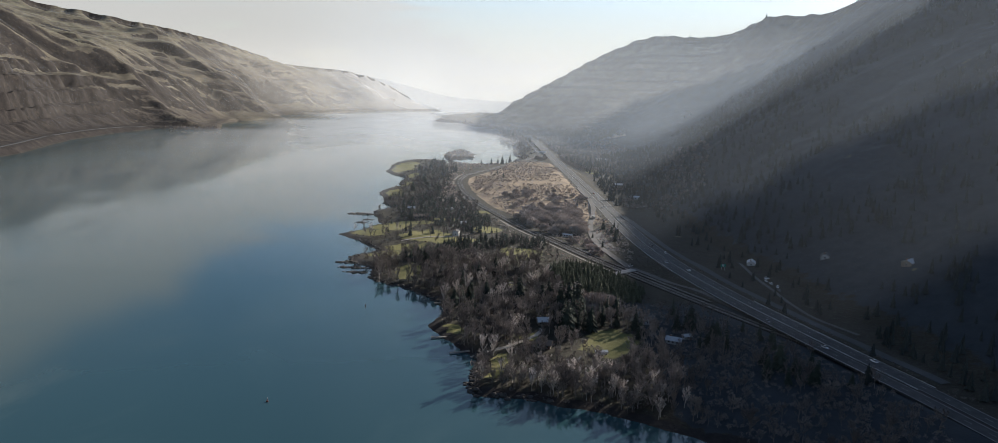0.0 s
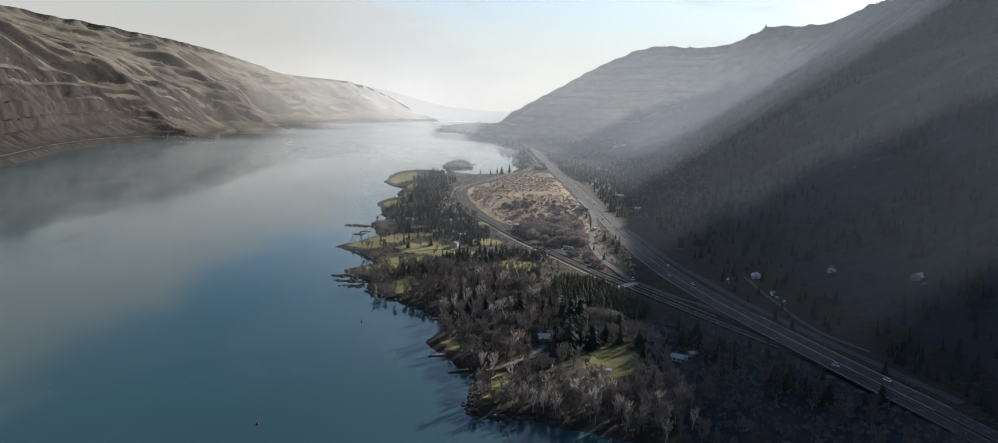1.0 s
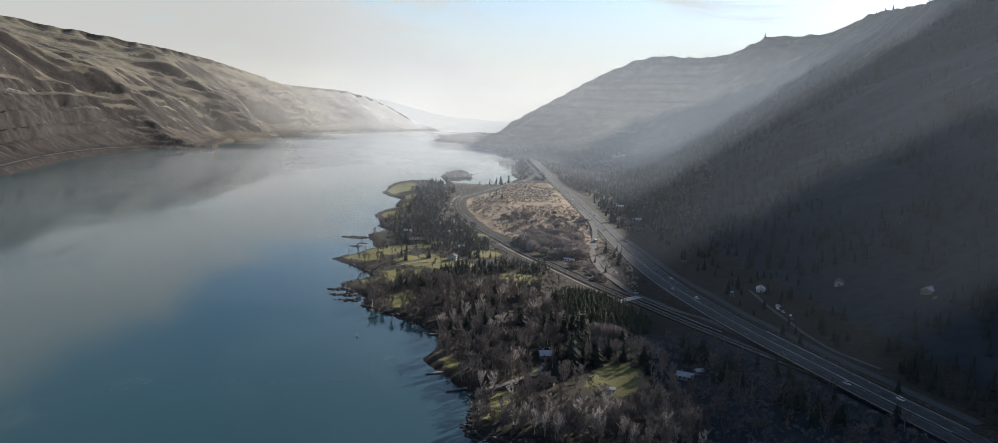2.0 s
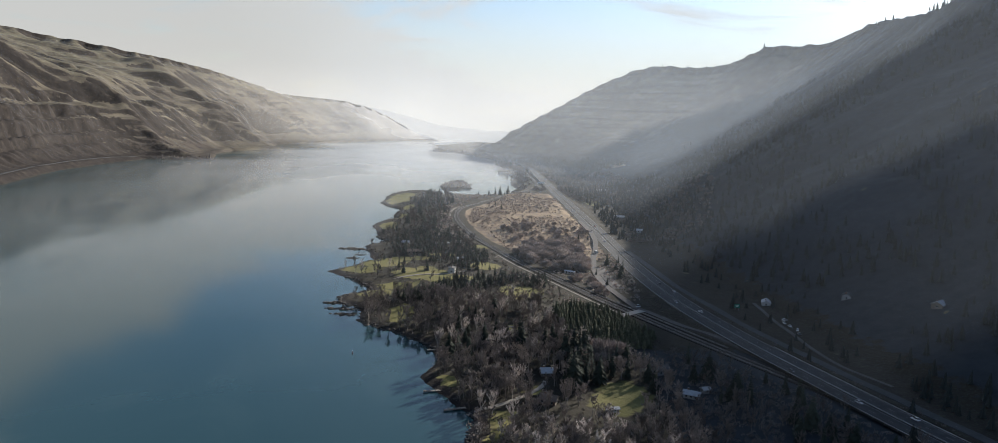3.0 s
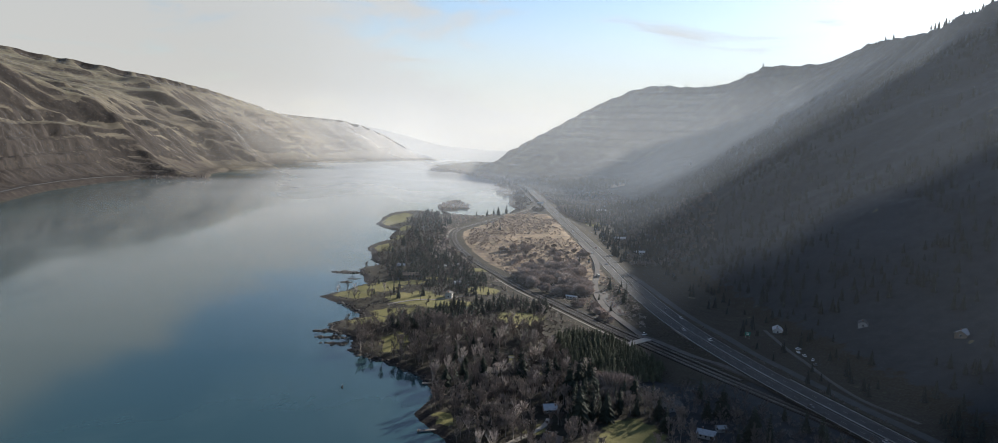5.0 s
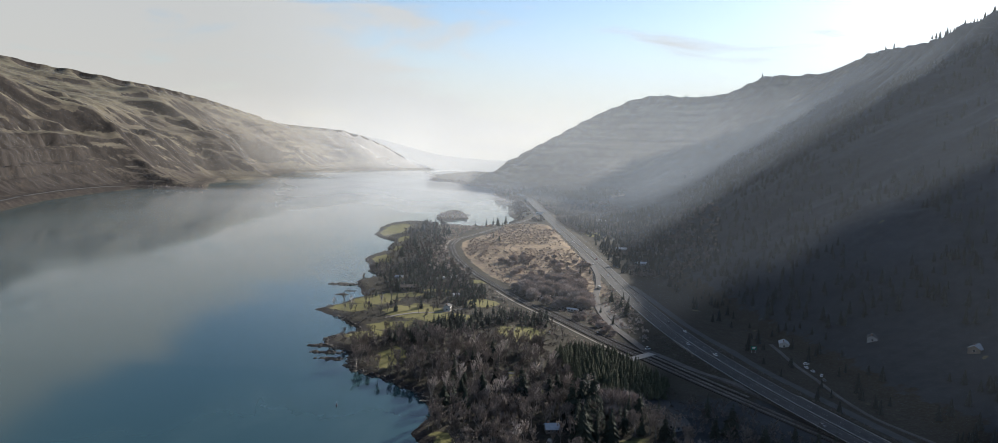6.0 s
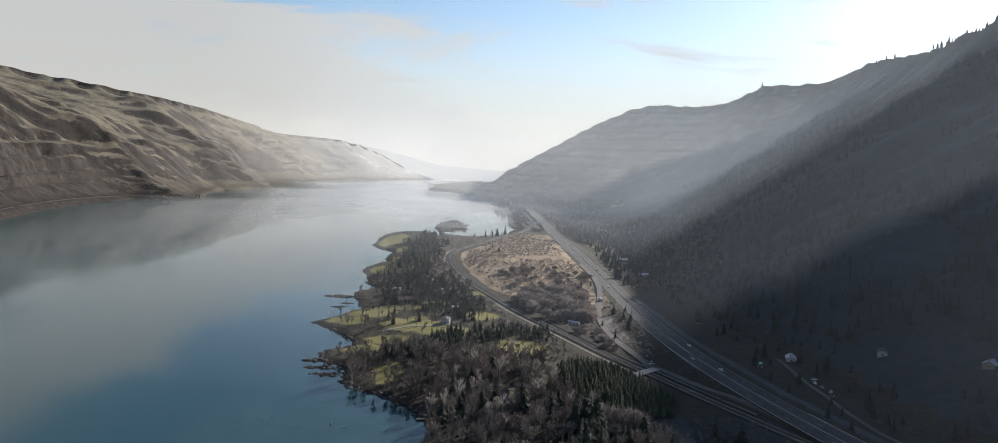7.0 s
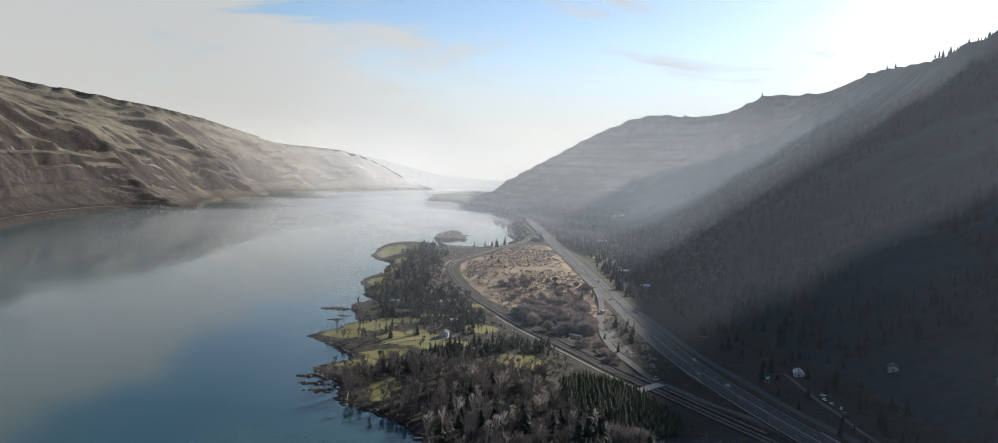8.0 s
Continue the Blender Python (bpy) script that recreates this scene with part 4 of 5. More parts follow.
# plantation in rows
def plantation():
    rng = random.Random(7)
    polygon = [(44, 560), (62, 582), (84, 572), (97, 552), (112, 500), (104, 474), (80, 466), (58, 486), (46, 515)]
    rows = []
    for i in range(26):
        for j in range(30):
            px, py = 36 + i * 3.9 + (j % 2) * 1.2 + rng.gauss(0, 0.5), 464 + j * 4.2 + rng.gauss(0, 0.5)
            if in_poly(px, py, polygon) and rng.random() < 0.93:
                rows.append((px, py))
    x, y = np.array([p[0] for p in rows]), np.array([p[1] for p in rows])
    keep = (segment_distance(x, y, RAIL_LINE)[0] > 12.5) & (np.hypot(x - 63, y - 489) > 7)
    z = terrain(x, y)
    for px, py, pz in zip(x[keep], y[keep], z[keep]):
        s = rng.uniform(5.6, 8.4) / 7.0
        TAKEN.append((px, py, 3))
        plant(rng.choice(YOUNG), pose(px, py, pz, 0, 0, rng.uniform(0, 360)) @ Matrix.Diagonal((s, s, s, 1)))


plantation()
for k, (px, py, h) in enumerate(((-42, 1412, 13), (-21, 1390, 15), (-8, 1402, 19), (1, 1408, 20), (10, 1420, 9), (17, 1436, 20), (-6, 1175, 10), (4, 1139, 7), (81, 883, 8), (101, 888, 9), (113, 891, 9), (116, 748, 9), (128, 750, 9), (121, 722, 11), (124, 703, 12), (120, 690, 10), (98, 700, 8), (102, 655, 8), (-95, 690, 9), (-88, 672, 7), (-60, 662, 6), (-118, 742, 7))):
    single(CONIFER, px, py, h, 14.0, k, 0.95)
for k, (px, py, h) in enumerate(((125, 376, 17), (131, 372, 15), (136, 368, 13), (90, 316, 21), (96, 322, 14))):
    single(POPLAR, px, py, h, 19.0, k)
for k, (px, py, h) in enumerate(((5, 404, 13), (-6, 372, 11), (0, 368, 12), (-12, 378, 9), (16, 410, 10), (12, 402, 11), (44, 458, 12), (52, 462, 11), (-130, 688, 9), (-112, 668, 10), (-104, 690, 9), (-148, 694, 7), (36, 606, 10), (14, 600, 9), (40, 625, 9), (-52, 705, 12))):
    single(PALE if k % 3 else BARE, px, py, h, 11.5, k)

# conifers: by the house, along the hedge, round the pale house, in the dark wood
grove(CONIFER, [(41, 402), (60, 408), (64, 432), (52, 452), (42, 446)], 24, 4.5, 13, 19, 14, 11, 0.9)
grove(CONIFER, [(-34, 446), (44, 446), (30, 545), (-24, 545)], 26, 6, 8, 14, 14, 12)
grove(CONIFER, [(-86, 578), (-58, 570), (-12, 618), (44, 640), (52, 668), (10, 690), (-22, 662), (-40, 640), (-84, 600)], 85, 3.6, 5, 10, 14, 13, 0.4)
grove(CONIFER, [(-110, 762), (-60, 715), (-5, 745), (-8, 790), (-60, 925), (-100, 900), (-132, 860)], 66, 5, 5, 11, 14, 14, 0.35)
grove(CONIFER, [(-148, 905), (-84, 880), (-84, 1010), (-86, 1150), (-78, 1240), (-105, 1400), (-140, 1370), (-150, 1230), (-132, 1010)], 48, 6, 7, 13, 14, 15, 0.35)
far_trees([(-148, 905), (-84, 880), (-84, 1010), (-86, 1150), (-78, 1240), (-105, 1400), (-140, 1370), (-150, 1230), (-132, 1010)], 60, 6, 32, 0.6)
grove(CONIFER, [(60, 400), (100, 400), (112, 440), (95, 460), (70, 440)], 9, 7, 8, 13, 14, 16)
grove(CONIFER, [(104, 396), (160, 330), (196, 296), (204, 340), (168, 420), (122, 456)], 22, 7, 8, 14, 14, 17)

# leafless trees
# shaded east end gets the darker trees only, pale ones stay in the sun
grove(BARE, [(96, 300), (110, 292), (150, 260), (170, 290), (125, 330), (95, 352)], 9, 5, 7, 12, 11, 37, 0.6)
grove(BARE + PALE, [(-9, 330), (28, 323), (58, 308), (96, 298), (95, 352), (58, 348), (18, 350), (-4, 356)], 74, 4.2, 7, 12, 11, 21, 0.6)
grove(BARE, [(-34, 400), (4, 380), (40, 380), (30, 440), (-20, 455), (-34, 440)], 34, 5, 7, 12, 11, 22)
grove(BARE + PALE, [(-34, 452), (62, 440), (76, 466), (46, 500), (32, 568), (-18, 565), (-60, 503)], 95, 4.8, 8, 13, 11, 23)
far_trees([(-100, 528), (-58, 500), (-18, 560), (30, 578), (6, 602), (-70, 592), (-118, 585)], 62, 5, 24)
grove(ROUND, [(62, 440), (84, 440), (80, 464), (56, 470)], 9, 6, 8, 11, 8, 25)
grove(ROUND, [(36, 720), (70, 708), (100, 716), (112, 800), (92, 850), (40, 850), (14, 800)], 60, 5.5, 7, 11, 8, 26)
grove(ROUND, [(20, 850), (110, 860), (120, 960), (60, 1010), (0, 960)], 44, 7, 4, 7.5, 8, 27)
grove(ROUND, [(58, 655), (96, 600), (110, 640), (98, 690), (72, 690)], 14, 5, 3, 5, 8, 31)
grove(BARE, [(100, 330), (165, 300), (185, 380), (150, 440), (112, 440)], 6, 8, 7, 12, 11, 28)
far_trees([(-160, 690), (-100, 640), (-90, 760), (-150, 760), (-150, 980), (-120, 1100), (-136, 870)], 22, 9, 29, 0.8)
far_trees([(28, 585), (60, 600), (40, 660), (10, 665), (0, 610)], 16, 6, 30, 0.4)

far_trees([(-128, 700), (-60, 640), (-40, 690), (0, 700), (-20, 740), (-110, 745)], 26, 9, 33, 2.0)
grove(CONIFER, [(-128, 700), (-60, 640), (-40, 690), (0, 700), (-20, 740), (-110, 745)], 12, 9, 3, 7, 14, 34, 2.0)
far_trees([(4, 590), (44, 590), (44, 640), (4, 640)], 8, 9, 35, 2.0)
far_trees([(-112, 590), (-60, 520), (-60, 560), (-88, 625)], 12, 8, 36, 2.0)


# ---- undergrowth and far woods, past counting ----
def strew(name, label, category, soups, places, seed, lo, hi, material):
    """Many small plants joined into one mesh."""
    rng = np.random.default_rng(seed)
    packs = []
    for s in soups:
        tri = [f for q in s.f for f in ([q] if len(q) == 3 else [(q[0], q[k], q[k + 1]) for k in range(1, len(q) - 1)])]
        packs.append((np.array(s.v, float), np.array(tri, np.int32)))
    vs, fs, n = [], [], 0
    for px, py, pz in places:
        v, f = packs[rng.integers(len(packs))]
        a, k, w = rng.uniform(0, 6.28), rng.uniform(lo, hi), rng.uniform(0.85, 1.2)
        c, s_ = math.cos(a) * k * w, math.sin(a) * k * w
        q = np.empty_like(v)
        q[:, 0], q[:, 1], q[:, 2] = px + v[:, 0] * c - v[:, 1] * s_, py + v[:, 0] * s_ + v[:, 1] * c, pz + v[:, 2] * k
        vs.append(q)
        fs.append(f + n)
        n += len(v)
    v, f = np.concatenate(vs), np.concatenate(fs)
    me = bpy.data.meshes.new(name)
    me.vertices.add(len(v))
    me.vertices.foreach_set("co", v.ravel())
    me.loops.add(f.size)
    me.loops.foreach_set("vertex_index", f.ravel())
    me.polygons.add(len(f))
    me.polygons.foreach_set("loop_start", np.arange(len(f)) * 3)
    me.update()
    me.materials.append(material)
    return tagged(new(name, me), label, category, kind="stuff")


def random_places(polygon, count, seed, keep=None):
    rng = np.random.default_rng(seed)
    xs_, ys_ = [p[0] for p in polygon], [p[1] for p in polygon]
    x, y = rng.uniform(min(xs_), max(xs_), count * 4), rng.uniform(min(ys_), max(ys_), count * 4)
    ok = inside(x, y, polygon) & (shore_distances(x, y)[0] > 2)
    ok &= (segment_distance(x, y, HIGHWAY_LINE)[0] > 13.5) & (segment_distance(x, y, RAIL_LINE)[0] > 8.0 + 5.0 * (np.abs(y - 620) < 110))
    for line, gap in ((RAMP, 6), (HILL_ROAD, 4), (FRONTAGE, 5), (ENTRY, 4)):
        ok &= segment_distance(x, y, line)[0] > gap
    for hx, hy, hr in HOUSES:
        ok &= np.hypot(x - hx, y - hy) > hr * 0.8
    if keep is not None:
        ok &= keep(x, y)
    x, y = x[ok][:count], y[ok][:count]
    return list(zip(x, y, terrain(x, y)))


def off_lawns(x, y):
    lawn = np.zeros(x.shape)
    for cx, cy, rx, ry, turn in LAWNS:
        lawn = np.maximum(lawn, blob(x, y, cx, cy, rx, ry, turn))
    return lawn < 0.45


def far_conifer(seed, r=2.7):
    random.seed(seed)
    s = Soup()
    h = 13.0
    for k in range(4):
        z0, z1, rr = h * (0.06 + 0.21 * k), h * (0.42 + 0.195 * k), r * (1 - 0.22 * k)
        ring = [Vector((math.cos(a) * rr * (0.62 if j % 2 else 1.1), math.sin(a) * rr * (0.62 if j % 2 else 1.1), z0 + random.uniform(-0.5, 0.5))) for j, a in enumerate(np.linspace(0, 2 * math.pi, 11)[:-1])]
        for a, b in zip(ring, ring[1:] + ring[:1]):
            s.face(a, b, Vector((0, 0, min(z1, h))))
    s.tube((0, 0, -1.5), (0, 0, 1.2), 0.25, 0.2, 4)
    return s


FAR_CONIFERS = [far_conifer(800 + k) for k in range(3)]
BRUSH = [shrub_soup(700 + k, 2.4, 60) for k in range(4)]
FLAT = [(-12, 328), (110, 290), (180, 250), (200, 330), (150, 430), (110, 500), (60, 590), (0, 760), (-60, 950), (-90, 1250), (-140, 1440), (-200, 1400), (-160, 1000), (-150, 820), (-160, 690), (-120, 560), (-40, 470), (-40, 410)]
def wood_soup(seed, sp, up, leaves):
    w, tw = bare_tree_parts(seed, 10.0, sp, leaves, up, 0.15)
    tw.f += [tuple(i + len(tw.v) for i in f) for f in w.f[:18]]
    tw.v += w.v
    return tw


def bough_soup(seed):
    """A whole conifer, trunk and boughs together, for woods past counting."""
    trunk, boughs = conifer_parts(seed, 13.0, 3.4, 10, 7)
    boughs.f += [tuple(i + len(boughs.v) for i in f) for f in trunk.f]
    boughs.v += trunk.v
    return boughs


strew("conifer_wood", "close dark conifer wood between shore and railway", "wood", [bough_soup(850 + k) for k in range(4)],
      random_places([(-112, 770), (-58, 716), (-8, 742), (-14, 800), (-66, 940), (-104, 960), (-136, 860)], 430, 63, off_lawns)
      + random_places([(-104, 960), (-66, 940), (-82, 1060), (-86, 1180), (-92, 1330), (-118, 1400), (-142, 1250), (-130, 1000)], 110, 70, off_lawns), 64, 0.35, 0.75, NEEDLE)
strew("hedge_conifers", "dense dark conifer hedges round the lawns", "wood", [bough_soup(860 + k) for k in range(3)],
      random_places([(-84, 582), (-56, 574), (-10, 622), (46, 644), (50, 668), (8, 688), (-22, 660), (-44, 642), (-82, 604)], 120, 73, off_lawns) + random_places([(-34, 690), (-4, 700), (-4, 745), (-50, 730)], 40, 74, off_lawns), 75, 0.38, 0.7, NEEDLE)
strew("bank_brush", "low brown brush on the railway bank", "brush", [shrub_soup(870 + k, 2.2, 70) for k in range(3)],
      random_places([(92, 556), (58, 636), (14, 732), (-12, 806), (-44, 900), (-62, 880), (-30, 790), (-4, 720), (36, 628), (78, 552)], 420, 76, off_lawns), 77, 0.4, 1.3, BUSH_TWIG)
strew("grey_wood", "grey leafless trees mixed into the conifer wood", "wood", [wood_soup(790 + k, 0.6, 0.9, 420) for k in range(2)],
      random_places([(-112, 765), (-58, 712), (-12, 800), (-66, 950), (-84, 1180), (-90, 1330), (-118, 1400), (-156, 1250), (-150, 1000), (-140, 860)], 200, 67, off_lawns), 68, 0.6, 1.2, TWIG)
strew("leafless_trees", "leafless grey trees scattered along lawns and far shore", "trees", [wood_soup(770 + k, (0.5, 0.75, 0.6)[k], 0.9, 480) for k in range(3)], JOINED, 69, 0.5, 1.0, TWIG)
strew("scrub", "dry grey scrub between railway and highway", "brush", [shrub_soup(780 + k, 2.0, 70) for k in range(3)], random_places([(36, 700), (60, 650), (96, 596), (124, 600), (132, 700), (128, 800), (100, 760)], 420, 65), 66, 0.5, 1.6, BUSH_TWIG)
strew("bare_wood", "close-grown grey leafless wood on the river flat", "wood", [wood_soup(760 + k, (0.5, 0.7, 0.45, 0.6)[k], 0.9, 520) for k in range(4)],
      random_places([(-12, 328), (60, 306), (98, 294), (98, 340), (105, 400), (90, 440), (60, 470), (44, 500), (30, 580), (-30, 600), (-110, 590), (-100, 530), (-40, 470), (-40, 410)], 520, 61, off_lawns), 62, 0.6, 1.2, TWIG)
strew("brush", "dense grey-brown winter brush between the trees", "brush", BRUSH, random_places(FLAT, 2600, 31, lambda x, y: off_lawns(x, y) & ((x < 104) | (y > 450))), 32, 0.6, 1.5, TWIG)
# trees and brush added here to deepen the dark of the shaded flat
SHADED = [(98, 296), (150, 258), (200, 262), (212, 310), (180, 400), (150, 440), (122, 470), (104, 450), (112, 410), (96, 372)]
strew("shaded_wood", "leafless wood added to darken the mountain's shade", "wood", [wood_soup(810 + k, 0.7, 0.8, 420) for k in range(3)], random_places(SHADED, 150, 91), 92, 0.5, 1.1, TWIG)
strew("shaded_brush", "low brush added to darken the shaded flat", "brush", BRUSH, random_places(SHADED, 900, 93), 94, 0.6, 1.5, TWIG)
strew("verge_brush", "low dry brush on the banks of highway and railway", "brush", [shrub_soup(820 + k, 1.6, 40, 0.13) for k in range(3)],
      random_places([(128, 560), (150, 500), (185, 430), (215, 330), (232, 300), (250, 330), (215, 440), (185, 520), (170, 600), (160, 760), (150, 900), (120, 900), (118, 700)], 700, 95), 96, 0.5, 1.4, TWIG)
EDGE = [(-84, 880), (-30, 880), (-66, 1000), (-74, 1130), (-62, 1230), (-30, 1330), (10, 1440), (-40, 1405), (-105, 1400)]
strew("edge_brush", "brown winter brush between wood and railway", "brush", [shrub_soup(790 + k, 3.2, 90) for k in range(3)], random_places(EDGE, 520, 39, off_lawns), 40, 0.5, 1.5, BUSH_TWIG)
clumpy = lambda x, y: fbm(x, y, 60, 3, 77) + fbm(x, y, 4, 1, 78) * 0.35 > -0.15 + 0.13 * smooth(900, 1300, y)
strew("meadow_brush", "purple-grey leafless bushes on dry grass", "brush", [shrub_soup(720 + k, 3.0, 90) for k in range(3)], random_places([(30, 715), (120, 760), (128, 1000), (120, 1330), (40, 1390), (-40, 1200), (-46, 1040), (0, 860)], 2700, 33, clumpy), 34, 0.5, 1.4, BUSH_TWIG)
strew("islet_brush", "low brush covering a small islet", "brush", [shrub_soup(730 + k, 4.0, 110, 0.16) for k in range(2)], random_places([(-140, 1520), (-60, 1520), (-55, 1720), (-140, 1720)], 130, 35), 36, 0.7, 1.5, BUSH_TWIG)
strew("roadside_brush", "grey leafless trees and brush past the highway", "brush", [shrub_soup(740 + k, 6.0, 160, 0.2) for k in range(3)], random_places([(165, 880), (270, 900), (330, 1100), (300, 1900), (170, 2050), (40, 2200), (40, 1550), (110, 1500), (165, 1300)], 1900, 37, lambda x, y: fbm(x, y, 90, 3, 81) > -0.06), 38, 0.6, 1.5, TWIG)


def on_slope(x, y):
    return (fbm(x, y, 120, 4, 91) > -0.1 + 0.22 * smooth(1300, 2300, y)) & (crest_height(x, y, CREST_R)[1] > 110)


strew("mountain_forest", "dark conifer forest on the shaded mountain slope", "forest", FAR_CONIFERS, random_places([(250, 330), (330, 150), (700, 250), (960, 900), (820, 1250), (850, 1700), (600, 2000), (260, 1700), (230, 900)], 4200, 41, on_slope), 42, 0.45, 1.0, SLOPE_NEEDLE)
strew("shore_forest", "dark conifers along the far shore road", "forest", FAR_CONIFERS, random_places([(165, 1350), (330, 1300), (420, 1900), (300, 2500), (60, 2800), (-40, 2650), (60, 2100)], 1300, 43, lambda x, y: fbm(x, y, 140, 3, 95) > 0.0), 44, 0.5, 1.2, NEEDLE)
strew("point_trees", "bare trees and conifers along the far wooded point", "forest", [shrub_soup(830, 7.0, 90, 0.3), shrub_soup(831, 9.0, 110, 0.3), FAR_CONIFERS[0]],
      random_places([(55, 1500), (75, 1900), (40, 2500), (-60, 2900), (-260, 3150), (-330, 3300), (-320, 2900), (-170, 2780), (-60, 2560), (-20, 2100), (10, 1750)], 900, 97, lambda x, y: fbm(x, y, 60, 3, 98) > -0.12), 99, 0.8, 1.9, TWIG)
strew("foot_trees", "dark conifers and bare trees along the mountain's foot", "forest", FAR_CONIFERS + [shrub_soup(840, 8.0, 110, 0.25)],
      random_places([(150, 900), (165, 1300), (140, 1600), (125, 2000), (100, 2400), (260, 2300), (280, 1500), (250, 1000), (215, 880)], 900, 101, lambda x, y: fbm(x, y, 80, 3, 102) > -0.05), 103, 0.45, 1.1, SLOPE_NEEDLE)
strew("spit_trees", "dark trees on the rocky spits below the hills", "forest", [shrub_soup(845, 8.0, 90, 0.3), FAR_CONIFERS[1]],
      [(x, y, height_at(x, y)) for x, y in ((-985 + 7.3 * k + 9 * math.sin(k * 2.1), 2012 + 3.4 * k + 13 * math.sin(k * 3.7)) for k in range(18)) if height_at(x, y) > 0.6], 104, 0.5, 1.1, TWIG)
strew("slope_trees", "scattered conifers low on the shaded slope", "forest", FAR_CONIFERS, random_places([(190, 330), (260, 300), (260, 640), (240, 1100), (185, 1100), (195, 640)], 160, 45), 46, 0.4, 0.9, SLOPE_NEEDLE)
ridge_spots = [(x, y, height_at(x, y)) for x, y in ((666, 3008), (752, 2936), (757, 2932), (768, 2922), (780, 2910), (795, 2896), (815, 2880), (936, 2594), (1020, 2250), (1010, 2010), (990, 1950), (984, 1930), (975, 1900), (968, 1870), (952, 1826), (930, 1750))]
ridge_spots += [(x, y, height_at(x, y)) for x, y in ((866 - 1.6 * k + 6 * math.sin(k * 2.3), 1500 - 9.0 * k) for k in range(34))]
strew("ridge_trees", "sparse trees standing along the mountain crest", "forest", FAR_CONIFERS, ridge_spots, 47, 0.6, 1.5, NEEDLE)


# ---- buildings ----
def window_part(parent, x, z, w, h, place):
    """A window with its frame, sill and pane, on the wall plane at `place`."""
    f = Soup()
    f.box(x - w / 2 - 0.08, -0.06, z - 0.08, x + w / 2 + 0.08, 0.05, z)
    f.box(x - w / 2 - 0.08, -0.06, z + h, x + w / 2 + 0.08, 0.05, z + h + 0.08)
    f.box(x - w / 2 - 0.08, -0.06, z, x - w / 2, 0.05, z + h)
    f.box(x + w / 2, -0.06, z, x + w / 2 + 0.08, 0.05, z + h)
    win = part("window", f, WHITE_WALL, parent, place=place)
    p = Soup()
    p.box(x - w / 2, -0.02, z, x + w / 2, 0.03, z + h)
    part("pane", p, GLASS, win)
    s = Soup()
    s.box(x - w / 2 - 0.14, -0.16, z - 0.14, x + w / 2 + 0.14, -0.061, z - 0.081)
    part("sill", s, CONCRETE, win)


def house(name, label, category, x, y, turn, w, d, h, rise, wall_mat, roof_mat, windows=3, chimney=True, lift=0.0):
    """A gabled building w wide (along its ridge), d deep, h to the eaves; `rise` is the roof's height."""
    z = min(height_at(x + a, y + b) for a in (-w / 3, w / 3) for b in (-d / 3, d / 3)) + lift
    thing = tagged(new(name), label, category, "houses of the valley")
    thing.matrix_basis = pose(x, y, z, 0, 0, turn)
    s = Soup()
    a, b = w / 2, d / 2
    base = [(-a, -b), (a, -b), (a, b), (-a, b)]
    low, top = [(p, q, -1.6) for p, q in base], [(p, q, h) for p, q in base]
    for k in range(4):
        j = (k + 1) % 4
        s.face(low[k], low[j], top[j], top[k])
    for sx in (-a, a):
        s.face((sx, -b, h), (sx, b, h), (sx, 0, h + rise))
    part("wall", s, wall_mat, thing)
    over, t = 0.55, 0.22
    for sy in (-1, 1):
        r = Soup()
        k = (b + over) / b
        eave = (sy * b * k, h + rise - rise * k)
        pts = [(-a - over, eave[0], eave[1]), (a + over, eave[0], eave[1]), (a + over, 0, h + rise), (-a - over, 0, h + rise)]
        up = [(p[0], p[1], p[2] + t) for p in pts]
        dn = [(p[0], p[1], p[2] + 0.02) for p in pts]
        r.face(*up)
        r.face(*dn[::-1])
        for i in range(4):
            j = (i + 1) % 4
            r.face(dn[i], dn[j], up[j], up[i])
        part("roof", r, roof_mat, thing)
    for sy in (-1, 1):
        place = pose(0, sy * (b + 0.02), 0, 0, 0, 0 if sy < 0 else 180)
        for k in range(windows):
            wx = -a + w * (k + 0.7) / (windows + 0.4)
            window_part(thing, wx, 1.0, min(1.3, w * 0.12), 1.2, place)
    for sx in (-1, 1):
        window_part(thing, 0, 1.0, 1.2, 1.2, pose(sx * (a + 0.02), 0, 0, 0, 0, -90 if sx < 0 else 90))
    door = Soup()
    door.box(a * 0.78 - 0.5, -b - 0.08, 0, a * 0.78 + 0.5, -b - 0.005, 2.05)
    dr = part("door", door, DOOR_PAINT, thing)
    knob = Soup()
    knob.box(a * 0.78 + 0.32, -b - 0.16, 0.95, a * 0.78 + 0.4, -b - 0.085, 1.05)
    part("handle", knob, ZINC, dr)
    if chimney:
        c = Soup()
        c.box(-a * 0.5 - 0.4, 0.3, h, -a * 0.5 + 0.4, 1.1, h + rise + 0.9)
        ch = part("chimney", c, BRICK, thing)
        cap = Soup()
        cap.box(-a * 0.5 - 0.5, 0.2, h + rise + 0.905, -a * 0.5 + 0.5, 1.2, h + rise + 1.03)
        part("cap", cap, CONCRETE, ch)
    return thing


house("house", "tan gabled house with a pale metal roof among conifers", "house", 31, 421, 10, 7, 6, 2.5, 2.0, TAN_WALL, METAL_ROOF)
house("house", "low tan cottage with a brick chimney among bare trees", "house", 30, 384, -20, 9, 7, 2.6, 1.9, TAN_WALL, BROWN_ROOF)
house("shed", "long low white shed at the edge of a lawn", "shed", 62, 374, 8, 6.5, 2.6, 1.9, 0.5, WHITE_WALL, METAL_ROOF, 2, False)
house("house", "pale-roofed farmhouse in the mountain's shade", "house", 109, 396, -25, 8.5, 5.5, 2.5, 1.5, GREY_WALL, METAL_ROOF)
